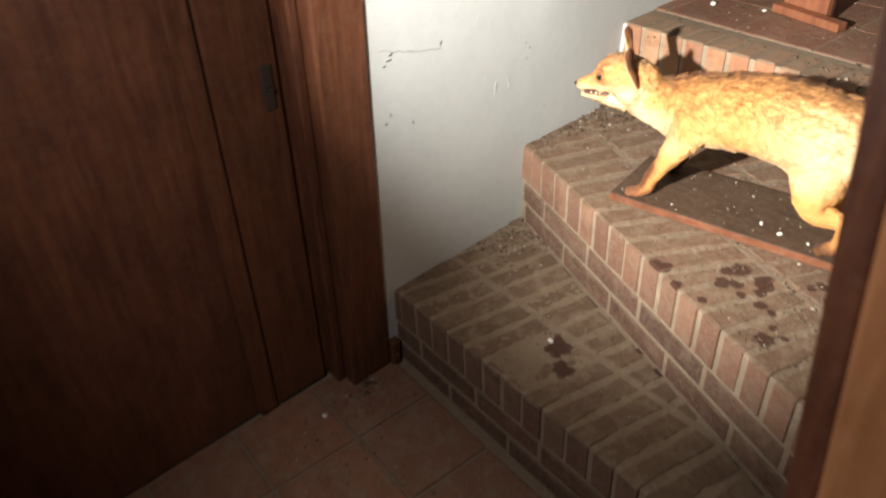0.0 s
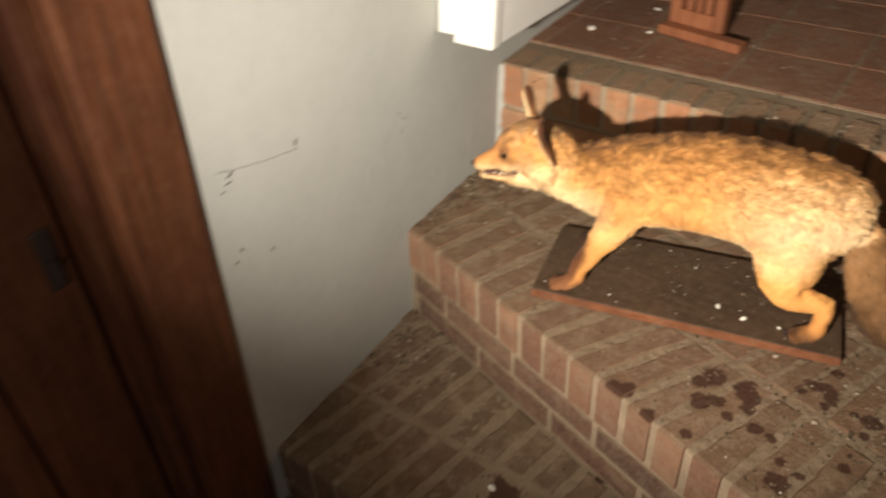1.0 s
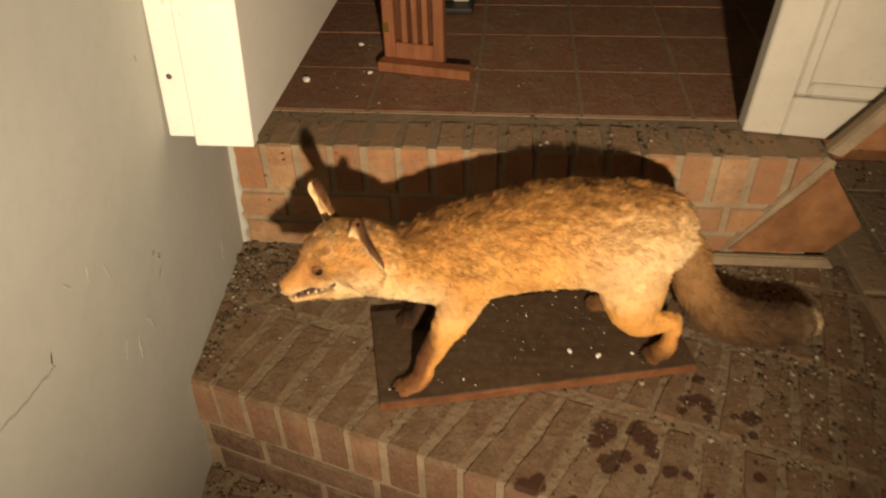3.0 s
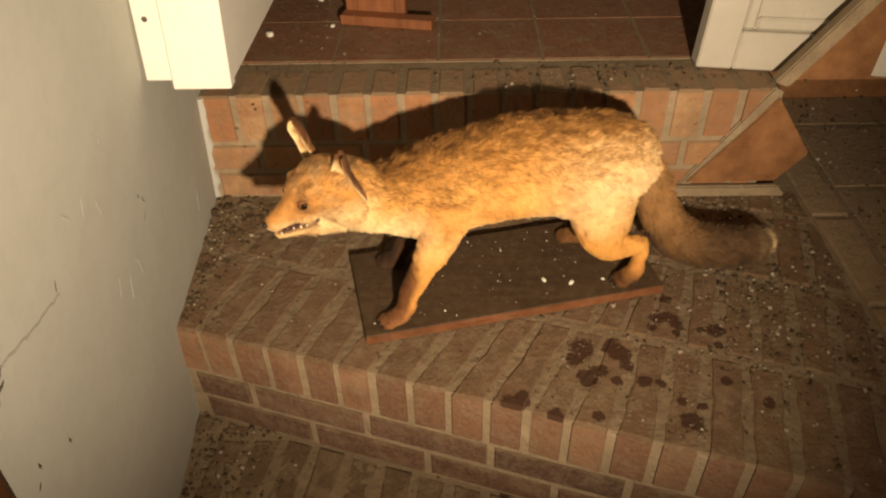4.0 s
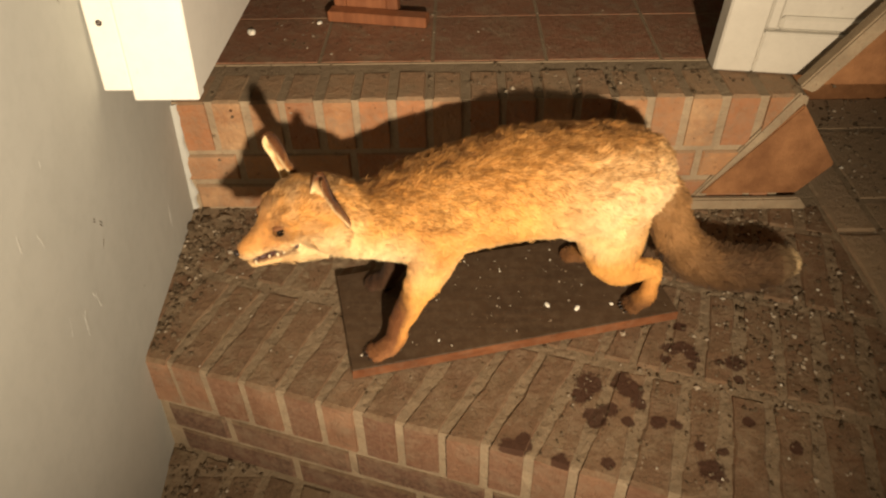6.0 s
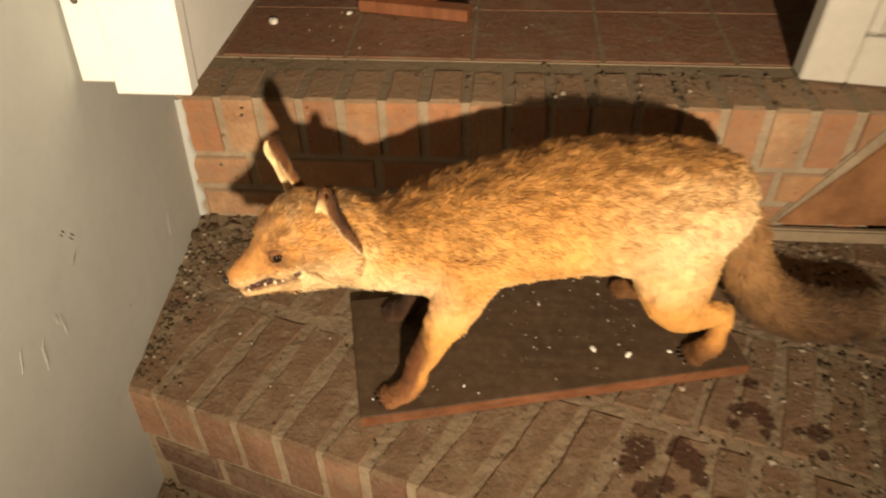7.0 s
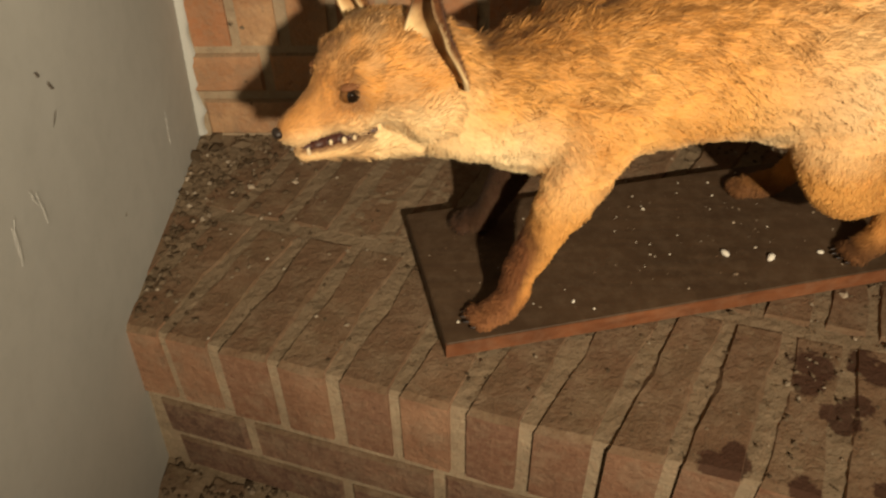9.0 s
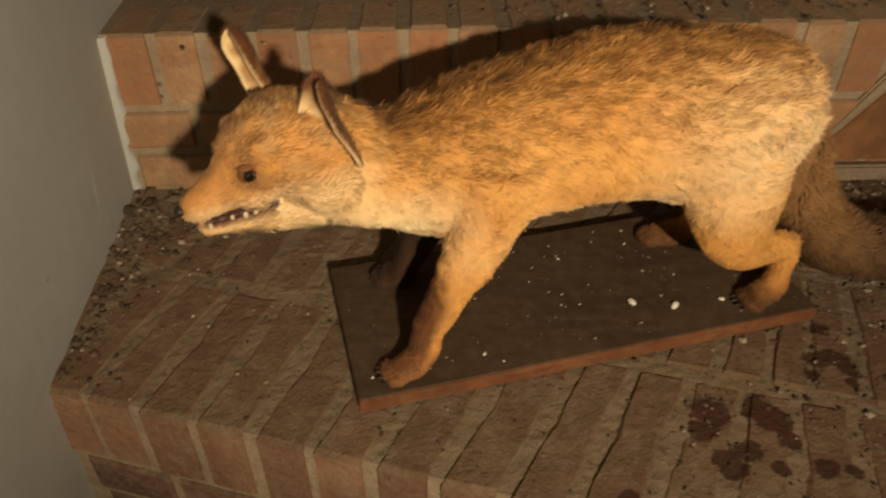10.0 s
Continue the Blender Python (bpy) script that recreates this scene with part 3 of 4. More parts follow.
stand_part("base_bar", 0.0, 0.192, -0.020, 0.012, 0.0, 0.020)
stand_part("stile", 0.004, 0.028, 0.013, 0.032, 0.0, 0.34)
stand_part("stile", 0.108, 0.130, 0.013, 0.032, 0.0, 0.34)
stand_part("bottom_rail", 0.0282, 0.1078, 0.014, 0.031, 0.0, 0.050)
stand_part("top_rail", 0.0282, 0.1078, 0.014, 0.031, 0.30, 0.34)
for i in range(3):
    x = 0.042 + i * 0.0215
    stand_part("slat", x, x + 0.0125, 0.015, 0.030, 0.0502, 0.2998)
stand_part("back_panel", 0.006, 0.128, 0.034, 0.042, 0.0, 0.338, DOOR_WOOD)
stand_part("hinge", 0.005, 0.018, 0.0095, 0.0125, 0.072, 0.092, BRASS, 0.001, "small brass hinge")


# grey post on a dark foot, deeper on the landing
post_stand = tagged(new("floor_stand"), "grey and dark green post on a black foot on landing tiles", "stand")
part("foot", box(0.316, 0.402, 0.612, 0.720, TOP + 0.0015, TOP + 0.017, 0.005, seg=2), BLACK, post_stand, "black rounded foot")
part("post", box(0.352, 0.390, 0.655, 0.700, TOP + 0.0172, TOP + 0.75, 0.003), LEAF_PAINT, post_stand, "grey painted post")
part("side_panel", box(0.322, 0.3515, 0.660, 0.695, TOP + 0.0172, TOP + 0.72, 0.003), GREEN, post_stand, "dark green side panel")


# ---------------------------------------------------------------- base board under the mounted fox
BOARD_AT, BOARD_TURN = Vector((0.3285, -0.3955, 0.0)), math.atan2(0.111, 0.467)
BOARD_M = Matrix.Translation((*BOARD_AT.xy, 0.0025)) @ Matrix.Rotation(BOARD_TURN, 4, "Z")
BOARD_Z = 0.0195


def base_board():
    board = tagged(new("wooden_board"), "dark brown wooden board with reddish edges, crumbs on it", "board")
    w, d = 0.480, 0.196
    bm = bmesh.new()
    top = [(0.0006, 0.0006), (w - 0.0006, 0.0006), (w - 0.0006, d - 0.0006), (0.0006, d - 0.0006)]
    prism(top, 0.0157, 0.0172, 0.0006, bm)
    bmesh.ops.transform(bm, matrix=BOARD_M, verts=bm.verts[:])
    part("board_top", bm, BASE_WOOD, board)
    bm = bmesh.new()
    prism([(0.0, 0.0), (w, 0.0), (w, 0.0038), (0.0, 0.0038)], 0.0, 0.0155, 0.0015, bm)
    bmesh.ops.transform(bm, matrix=BOARD_M, verts=bm.verts[:])
    part("board_edge", bm, EDGE_WOOD, board, "worn reddish front edge")
    bm = bmesh.new()
    prism([(0.0, 0.004), (0.0038, 0.004), (0.0038, d), (0.0, d)], 0.0, 0.0155, 0.0012, bm)
    bmesh.ops.transform(bm, matrix=BOARD_M, verts=bm.verts[:])
    part("board_edge", bm, BASE_WOOD, board)
    bm = bmesh.new()
    prism([(w - 0.0038, 0.004), (w, 0.004), (w, d), (w - 0.0038, d)], 0.0, 0.0155, 0.0012, bm)
    bmesh.ops.transform(bm, matrix=BOARD_M, verts=bm.verts[:])
    part("board_edge", bm, EDGE_WOOD, board)
    bm = bmesh.new()
    prism([(0.004, d - 0.0038), (w - 0.004, d - 0.0038), (w - 0.004, d), (0.004, d)], 0.0, 0.0155, 0.0012, bm)
    bmesh.ops.transform(bm, matrix=BOARD_M, verts=bm.verts[:])
    part("board_edge", bm, BASE_WOOD, board)
    return board


base_board()


# ---------------------------------------------------------------- mounted fox: one mesh
def tube(bm, rings, seg=20, across=(-0.239, 0.971, 0.0)):
    """A closed tube through rings of (centre, half width, half height); width lies level."""
    pts = [Vector(r[0]) for r in rings]
    loops = []
    for i, (c, w, h) in enumerate(rings):
        c = Vector(c)
        ahead = (pts[min(i + 1, len(pts) - 1)] - pts[max(i - 1, 0)]).normalized()
        sidev = Vector(across)
        sidev = (sidev - ahead * sidev.dot(ahead)).normalized()
        upv = sidev.cross(ahead).normalized()
        loops.append([bm.verts.new(c + sidev * w * math.cos(a) + upv * h * math.sin(a)) for a in (2 * math.pi * k / seg for k in range(seg))])
    for a, b in zip(loops, loops[1:]):
        for k in range(seg):
            bm.faces.new((a[k], a[(k + 1) % seg], b[(k + 1) % seg], b[k]))
    for loop, inner, sgn in ((loops[0], loops[1], 1), (loops[-1], loops[-2], -1)):
        c = sum((v.co for v in loop), Vector()) / seg
        far = sum((v.co for v in inner), Vector()) / seg
        r = sum((v.co - c).length for v in loop) / seg
        tip = bm.verts.new(c + (c - far).normalized() * r * 0.6)
        for k in range(seg):
            bm.faces.new((loop[k], tip, loop[(k + 1) % seg]) if sgn > 0 else (loop[(k + 1) % seg], tip, loop[k]))


def smooth_rings(rings, n=6):
    """Catmull-Rom through the rings."""
    v = [np.array([*c, w, h], float) for c, w, h in rings]
    v = [2 * v[0] - v[1]] + v + [2 * v[-1] - v[-2]]
    out = []
    for i in range(1, len(v) - 2):
        for k in range(n):
            t = k / n
            p = 0.5 * (2 * v[i] + (v[i + 1] - v[i - 1]) * t + (2 * v[i - 1] - 5 * v[i] + 4 * v[i + 1] - v[i + 2]) * t**2 + (3 * v[i] - v[i - 1] - 3 * v[i + 1] + v[i + 2]) * t**3)
            out.append((tuple(p[:3]), max(p[3], 0.002), max(p[4], 0.002)))
    p = v[-2]
    return out + [(tuple(p[:3]), p[3], p[4])]


FOX_BODY = [((0.314, -0.320, 0.219), 0.040, 0.043), ((0.340, -0.309, 0.211), 0.043, 0.047), ((0.365, -0.299, 0.205), 0.048, 0.052), ((0.390, -0.290, 0.202), 0.057, 0.062), ((0.420, -0.280, 0.201), 0.065, 0.070),
            ((0.470, -0.268, 0.211), 0.067, 0.071), ((0.535, -0.253, 0.222), 0.070, 0.074), ((0.600, -0.238, 0.220), 0.073, 0.077),
            ((0.650, -0.227, 0.209), 0.073, 0.081), ((0.700, -0.215, 0.203), 0.064, 0.078), ((0.742, -0.204, 0.190), 0.042, 0.060)]
FOX_HEAD = [((0.332, -0.311, 0.226), 0.040, 0.042), ((0.308, -0.325, 0.241), 0.043, 0.045), ((0.284, -0.340, 0.250), 0.042, 0.0455), ((0.267, -0.352, 0.249), 0.0345, 0.0385),
            ((0.254, -0.3615, 0.2405), 0.0265, 0.0265), ((0.243, -0.369, 0.2355), 0.0205, 0.0180), ((0.232, -0.377, 0.2320), 0.0165, 0.0135), ((0.223, -0.3835, 0.2285), 0.0138, 0.0118), ((0.2160, -0.3885, 0.2265), 0.0105, 0.0092)]
FOX_JAW = [((0.296, -0.333, 0.203), 0.030, 0.025), ((0.266, -0.353, 0.2030), 0.0205, 0.0140), ((0.242, -0.370, 0.2060), 0.0130, 0.0078), ((0.223, -0.3835, 0.2085), 0.0090, 0.0056)]
FOX_LEGS = [
    [((0.446, -0.308, 0.205), 0.042, 0.052), ((0.438, -0.330, 0.152), 0.026, 0.030), ((0.412, -0.343, 0.102), 0.0165, 0.0185), ((0.393, -0.350, 0.062), 0.0135, 0.0145), ((0.389, -0.354, 0.044), 0.0138, 0.0140), ((0.379, -0.360, 0.0320), 0.0155, 0.0115), ((0.363, -0.366, 0.0272), 0.0142, 0.0080)],
    [((0.415, -0.262, 0.200), 0.040, 0.048), ((0.408, -0.246, 0.150), 0.026, 0.034), ((0.392, -0.236, 0.100), 0.017, 0.02), ((0.374, -0.231, 0.055), 0.013, 0.015), ((0.362, -0.229, 0.034), 0.016, 0.014), ((0.345, -0.227, 0.028), 0.013, 0.009)],
    [((0.672, -0.240, 0.205), 0.050, 0.072), ((0.683, -0.262, 0.155), 0.040, 0.052), ((0.693, -0.272, 0.112), 0.030, 0.038), ((0.706, -0.274, 0.094), 0.022, 0.026), ((0.728, -0.271, 0.091), 0.0155, 0.018), ((0.748, -0.268, 0.090), 0.0120, 0.014)],
    [((0.747, -0.269, 0.096), 0.0120, 0.0135), ((0.752, -0.268, 0.076), 0.0112, 0.0120), ((0.751, -0.269, 0.054), 0.0112, 0.0115), ((0.748, -0.271, 0.037), 0.0140, 0.0125), ((0.731, -0.276, 0.0285), 0.0145, 0.009)],
    [((0.690, -0.196, 0.190), 0.044, 0.064), ((0.688, -0.180, 0.130), 0.028, 0.038), ((0.704, -0.172, 0.086), 0.015, 0.017), ((0.692, -0.168, 0.045), 0.0125, 0.013), ((0.670, -0.166, 0.031), 0.0155, 0.012), ((0.650, -0.166, 0.028), 0.014, 0.009)],
]
FOX_TAIL = [((0.735, -0.205, 0.205), 0.024, 0.024), ((0.766, -0.198, 0.165), 0.023, 0.026), ((0.784, -0.198, 0.115), 0.026, 0.029), ((0.808, -0.202, 0.072), 0.030, 0.031),
            ((0.850, -0.208, 0.044), 0.031, 0.030), ((0.905, -0.212, 0.038), 0.030, 0.028), ((0.948, -0.204, 0.037), 0.027, 0.026), ((0.978, -0.195, 0.035), 0.016, 0.016)]
# base, tip, opening toward, half width, depth, twist, outline (how far up, share of the width)
EAR_NEAR = ((0.322, -0.362, 0.261), (0.317, -0.374, 0.323), Vector((-0.24, -0.96, 0.12)), 0.0215, 0.0110, -60, ((0, 1.05), (0.25, 1.05), (0.5, 0.95), (0.75, 0.78), (0.9, 0.55), (1, 0.18)))
EAR_FAR = ((0.266, -0.294, 0.268), (0.241, -0.289, 0.324), Vector((-0.62, -0.78, 0.1)), 0.0140, 0.014, -20, ((0, 1.0), (0.25, 0.70), (0.5, 0.70), (0.72, 0.98), (0.86, 0.92), (0.95, 0.62), (1, 0.16)))


def ear(spec):
    """A tapering, hollow ear that turns as it rises: its points, faces and colours (pale inside with the hollow's shade
    put in, dark behind).
    """
    base, tip, facing, wide, deep, turn, outline = spec
    base, tip = Vector(base), Vector(tip)
    axis = tip - base
    length = axis.length + 0.012
    axis.normalize()
    facing = (facing - axis * facing.dot(axis)).normalized()
    seg, rows = 19, 18
    pts, quads, tints = [], [], []
    for shell in (0, 1):
        for j in range(rows + 1):
            s = j / rows
            face = Matrix.Rotation(radians(turn) * s, 3, axis) @ facing
            sidev = axis.cross(face).normalized()
            share = float(np.interp(s, [o[0] for o in outline], [o[1] for o in outline]))
            w, d = wide * share + 0.0005, deep * share + 0.0005
            for i in range(seg):
                u = -1 + 2 * i / (seg - 1)
                a = u * radians(92)
                thick = 0.0034 * shell * (1.1 - 0.5 * s)
                p = base - axis * 0.012 + axis * length * s + sidev * (w + thick) * math.sin(a) - face * ((d + thick) * math.cos(a) - 0.3 * d)
                p += face * (0.0016 * noise.noise(p * 60) - 0.004 * s**3) + sidev * 0.0018 * abs(u) * noise.noise(p * 75 + Vector((5, 0, 0)))
                pts.append(tuple(p))
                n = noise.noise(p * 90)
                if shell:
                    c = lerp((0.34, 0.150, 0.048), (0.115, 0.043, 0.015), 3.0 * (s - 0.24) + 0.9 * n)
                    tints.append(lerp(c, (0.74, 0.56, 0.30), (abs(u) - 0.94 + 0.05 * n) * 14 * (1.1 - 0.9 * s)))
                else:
                    # pale inner fur; the hollow's shade is put into the colour toward its middle
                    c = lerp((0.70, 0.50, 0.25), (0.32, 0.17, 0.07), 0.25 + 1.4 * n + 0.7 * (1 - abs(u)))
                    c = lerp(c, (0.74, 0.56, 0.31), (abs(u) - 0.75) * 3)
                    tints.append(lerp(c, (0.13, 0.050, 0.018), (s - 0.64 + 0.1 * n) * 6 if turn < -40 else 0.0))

    def at(shell, j, i):
        return shell * (rows + 1) * seg + j * seg + i

    for j in range(rows):
        for i in range(seg - 1):
            quads.append((at(0, j, i), at(0, j, i + 1), at(0, j + 1, i + 1), at(0, j + 1, i)))
            quads.append((at(1, j, i + 1), at(1, j, i), at(1, j + 1, i), at(1, j + 1, i + 1)))
        for i, (x, y) in ((0, (0, 1)), (seg - 1, (1, 0))):
            quads.append((at(x, j, i), at(x, j + 1, i), at(y, j + 1, i), at(y, j, i)))
    for i in range(seg - 1):
        quads.append((at(0, rows, i), at(0, rows, i + 1), at(1, rows, i + 1), at(1, rows, i)))
    return pts, quads, tints


def fox_material():
    m, n, l, b = shader("fox_fur", 0.75, 0.2)
    nt = m.node_tree
    a = n.new("ShaderNodeVertexColor")
    a.layer_name = "coat_and_shade"
    f = noise_node(nt, 220, 3, 0.7)
    l.new(a.outputs["Color"], b.inputs["Base Color"])
    b.inputs["Sheen Weight"].default_value = 0.05
    bumped(nt, b, f.outputs[0], 0.5, 0.002)
    return m


FUR = fox_material()
EYE, _n, _l, _b = shader("glass_eye", 0.08, 0.6)
_b.inputs["Base Color"].default_value = (0.012, 0.007, 0.004, 1)
IRIS, _n, _l, _b = shader("amber_eye", 0.1, 0.6)
_b.inputs["Base Color"].default_value = (0.13, 0.055, 0.016, 1)
NOSE, _n, _l, _b = shader("nose_leather", 0.45, 0.4)
_b.inputs["Base Color"].default_value = (0.02, 0.013, 0.01, 1)
TOOTH, _n, _l, _b = shader("tooth", 0.35, 0.4)
_b.inputs["Base Color"].default_value = (0.62, 0.50, 0.32, 1)
LID, _n, _l, _b = shader("eyelid_skin", 0.7, 0.2)
_b.inputs["Base Color"].default_value = (0.17, 0.07, 0.028, 1)
MOUTH, _n, _l, _b = shader("mouth_lining", 0.5, 0.3)
_b.inputs["Base Color"].default_value = (0.05, 0.018, 0.012, 1)

HEAD_AHEAD = Vector((-0.80, -0.575, -0.12)).normalized()
HEAD_SIDE = HEAD_AHEAD.cross(Vector((0, 0, 1))).normalized()       # toward the far cheek
AXIS = Vector((0.345, 0.085, 0)).normalized()                       # from shoulder to rump
ACROSS = Vector((-AXIS.y, AXIS.x, 0))


def near_line(p, rings):
    """Distance to a chain of rings, in units of their radius, and how far along it lies (0 to 1)."""
    best, at = 9.0, 0.0
    for i in range(len(rings) - 1):
        a, b = Vector(rings[i][0]), Vector(rings[i + 1][0])
        d = b - a
        t = max(0.0, min(1.0, (p - a).dot(d) / d.length_squared))
        r = (rings[i][1] * (1 - t) + rings[i + 1][1] * t)
        q = (p - a - d * t).length / r
        if q < best:
            best, at = q, (i + t) / (len(rings) - 1)
    return best, at


def lerp(a, b, t):
    t = max(0.0, min(1.0, t))
    return tuple(x + (y - x) * t for x, y in zip(a, b))


RUSSET, TAN, CREAM = (0.46, 0.205, 0.050), (0.69, 0.355, 0.096), (0.87, 0.68, 0.39)


def coat_and_shade(p, nrm):
    """Colour of the fur at a place of the skin, with shade put into it in places."""
    tail, ta = near_line(p, FOX_TAIL)
    # under the rump the tail's brown stands in for the shade there
    if tail < 2.1 and p.x > 0.715 and p.z < 0.172 and p.y > -0.243:
        tail, ta = 1.0, max(ta, 0.3)
    if tail < 1.3 and ta > 0.10 and (p.x > 0.770 or p.z > 0.14 or ta == 0.3):
        c = lerp((0.30, 0.150, 0.055), (0.100, 0.052, 0.025), (ta - 0.22) * 2.2)
        return lerp(c, (0.55, 0.40, 0.22), (ta - 0.84) / 0.1)
    leg_col, leg_w = None, 0.0
    for k, leg in enumerate(FOX_LEGS):
        q, la = near_line(p, leg)
        low = (0.10 - p.z) / 0.07
        if q < 1.6 and p.z < 0.19:
            c = lerp((0.68, 0.34, 0.092), (0.55, 0.235, 0.062), low)
            front = nrm.dot(-AXIS)
            if k < 1:
                c = lerp(c, (0.15, 0.055, 0.02), (front + 0.3) * 1.9 * min(1.0, max(0.0, low + 0.5)))
            # far foreleg: dark fur made near-black, the shade on it put into the colour
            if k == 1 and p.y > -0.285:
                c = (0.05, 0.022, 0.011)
            else:
                c = lerp(c, (0.075, 0.032, 0.015) if k > 1 else (0.24, 0.10, 0.04), min(0.85, (0.052 - p.z) / 0.022))
            w = min(1.0, (1.6 - q) / 0.3) * max(0.0, min(1.0, (0.19 - p.z) / 0.07))
            if w > leg_w:
                leg_col, leg_w = c, w
    if leg_w > 0.98:
        return leg_col
    head, ha = near_line(p, FOX_HEAD)
    jaw, ja = near_line(p, FOX_JAW)
    face_col, face_w = None, max(0.0, min(1.0, (0.365 - p.x) / 0.045))
    if (head < 1.6 and p.x < 0.365) or jaw < 1.4:
        rel = p - Vector((0.298, -0.330, 0.250))
        along = rel.dot(HEAD_AHEAD)
        drop = 0.246 - 0.12 * along - p.z
        c = lerp((0.60, 0.28, 0.07), (0.50, 0.26, 0.09), 0.4 + 2 * noise.noise(p * 60))
        c = lerp(c, (0.80, 0.585, 0.31), (drop + 0.005) / 0.017)
        if along > 0.05:
            c = lerp(c, (0.52, 0.24, 0.07), 0.7 * min(1.0, max(0.25, (0.008 - drop) / 0.008)))
        crown = (p.z - 0.262) / 0.02
        c = lerp(c, (0.40, 0.23, 0.10), 0.75 * max(0.0, min(1.0, crown)) * (0.7 + noise.noise(p * 80)))
        bridge = noise.noise(p * 55 + Vector((3, 1, 0)))
        if along > 0.045:
            c = lerp(c, (0.30, 0.13, 0.04), 0.9 * max(0.0, bridge + 0.1) * min(1.0, max(0.0, (0.016 - drop) / 0.016)))
        if jaw < 1.3 and p.z < 0.218 and p.x < 0.275:
            c = lerp(c, (0.66, 0.42, 0.19), 0.7)
            c = lerp(c, (0.12, 0.05, 0.025), (nrm.z - 0.2) * 1.5)
        eye_at = Vector((0.2660, -0.3815, 0.2545))
        c = lerp(c, (0.20, 0.085, 0.03), 1.2 - (p - eye_at).length / 0.013)
        if face_w > 0.99:
            return c
        face_col = c
    up_ness = nrm.z
    low = (0.185 - p.z) / 0.05
    c = lerp(TAN, (0.62, 0.29, 0.07), 0.5 + 1.2 * noise.noise(p * 16))
    c = lerp(c, RUSSET, (up_ness - 0.15) * 1.2)
    grey = (p.x - 0.56) / 0.12
    c = lerp(c, (0.79, 0.59, 0.34), 0.8 * max(0.0, min(1.0, grey)) * (1 - max(0.0, up_ness)))
    c = lerp(c, CREAM, 0.9 * min(1.0, max(0.0, low)) * max(0.0, min(1.0, 0.55 - nrm.z)))
    c = lerp(c, CREAM, min(1.0, max(0.0, (0.224 - p.z) / 0.045)) * min(1.0, max(0.0, (0.45 - p.x) / 0.06)))
    c = lerp(c, (0.88, 0.74, 0.48), 0.7 * min(1.0, max(0.0, (0.165 - p.z) / 0.03)) * min(1.0, max(0.0, (p.x - 0.60) / 0.03)) * min(1.0, max(0.0, (0.695 - p.x) / 0.03)))
    ruff = noise.noise(p * 38) + 0.7 * noise.noise(p * 90)
    c = lerp(c, tuple(0.55 * x for x in c), 0.34 * ruff * max(0.10, min(1.0, 0.15 + nrm.z)))
    # rump browner low down by the tail, its shade put into the colour
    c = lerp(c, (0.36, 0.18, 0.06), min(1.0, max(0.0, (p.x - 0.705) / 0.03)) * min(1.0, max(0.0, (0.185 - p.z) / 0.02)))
    c = lerp(c, face_col, face_w) if face_col else c
    return lerp(c, leg_col, leg_w) if leg_col else c


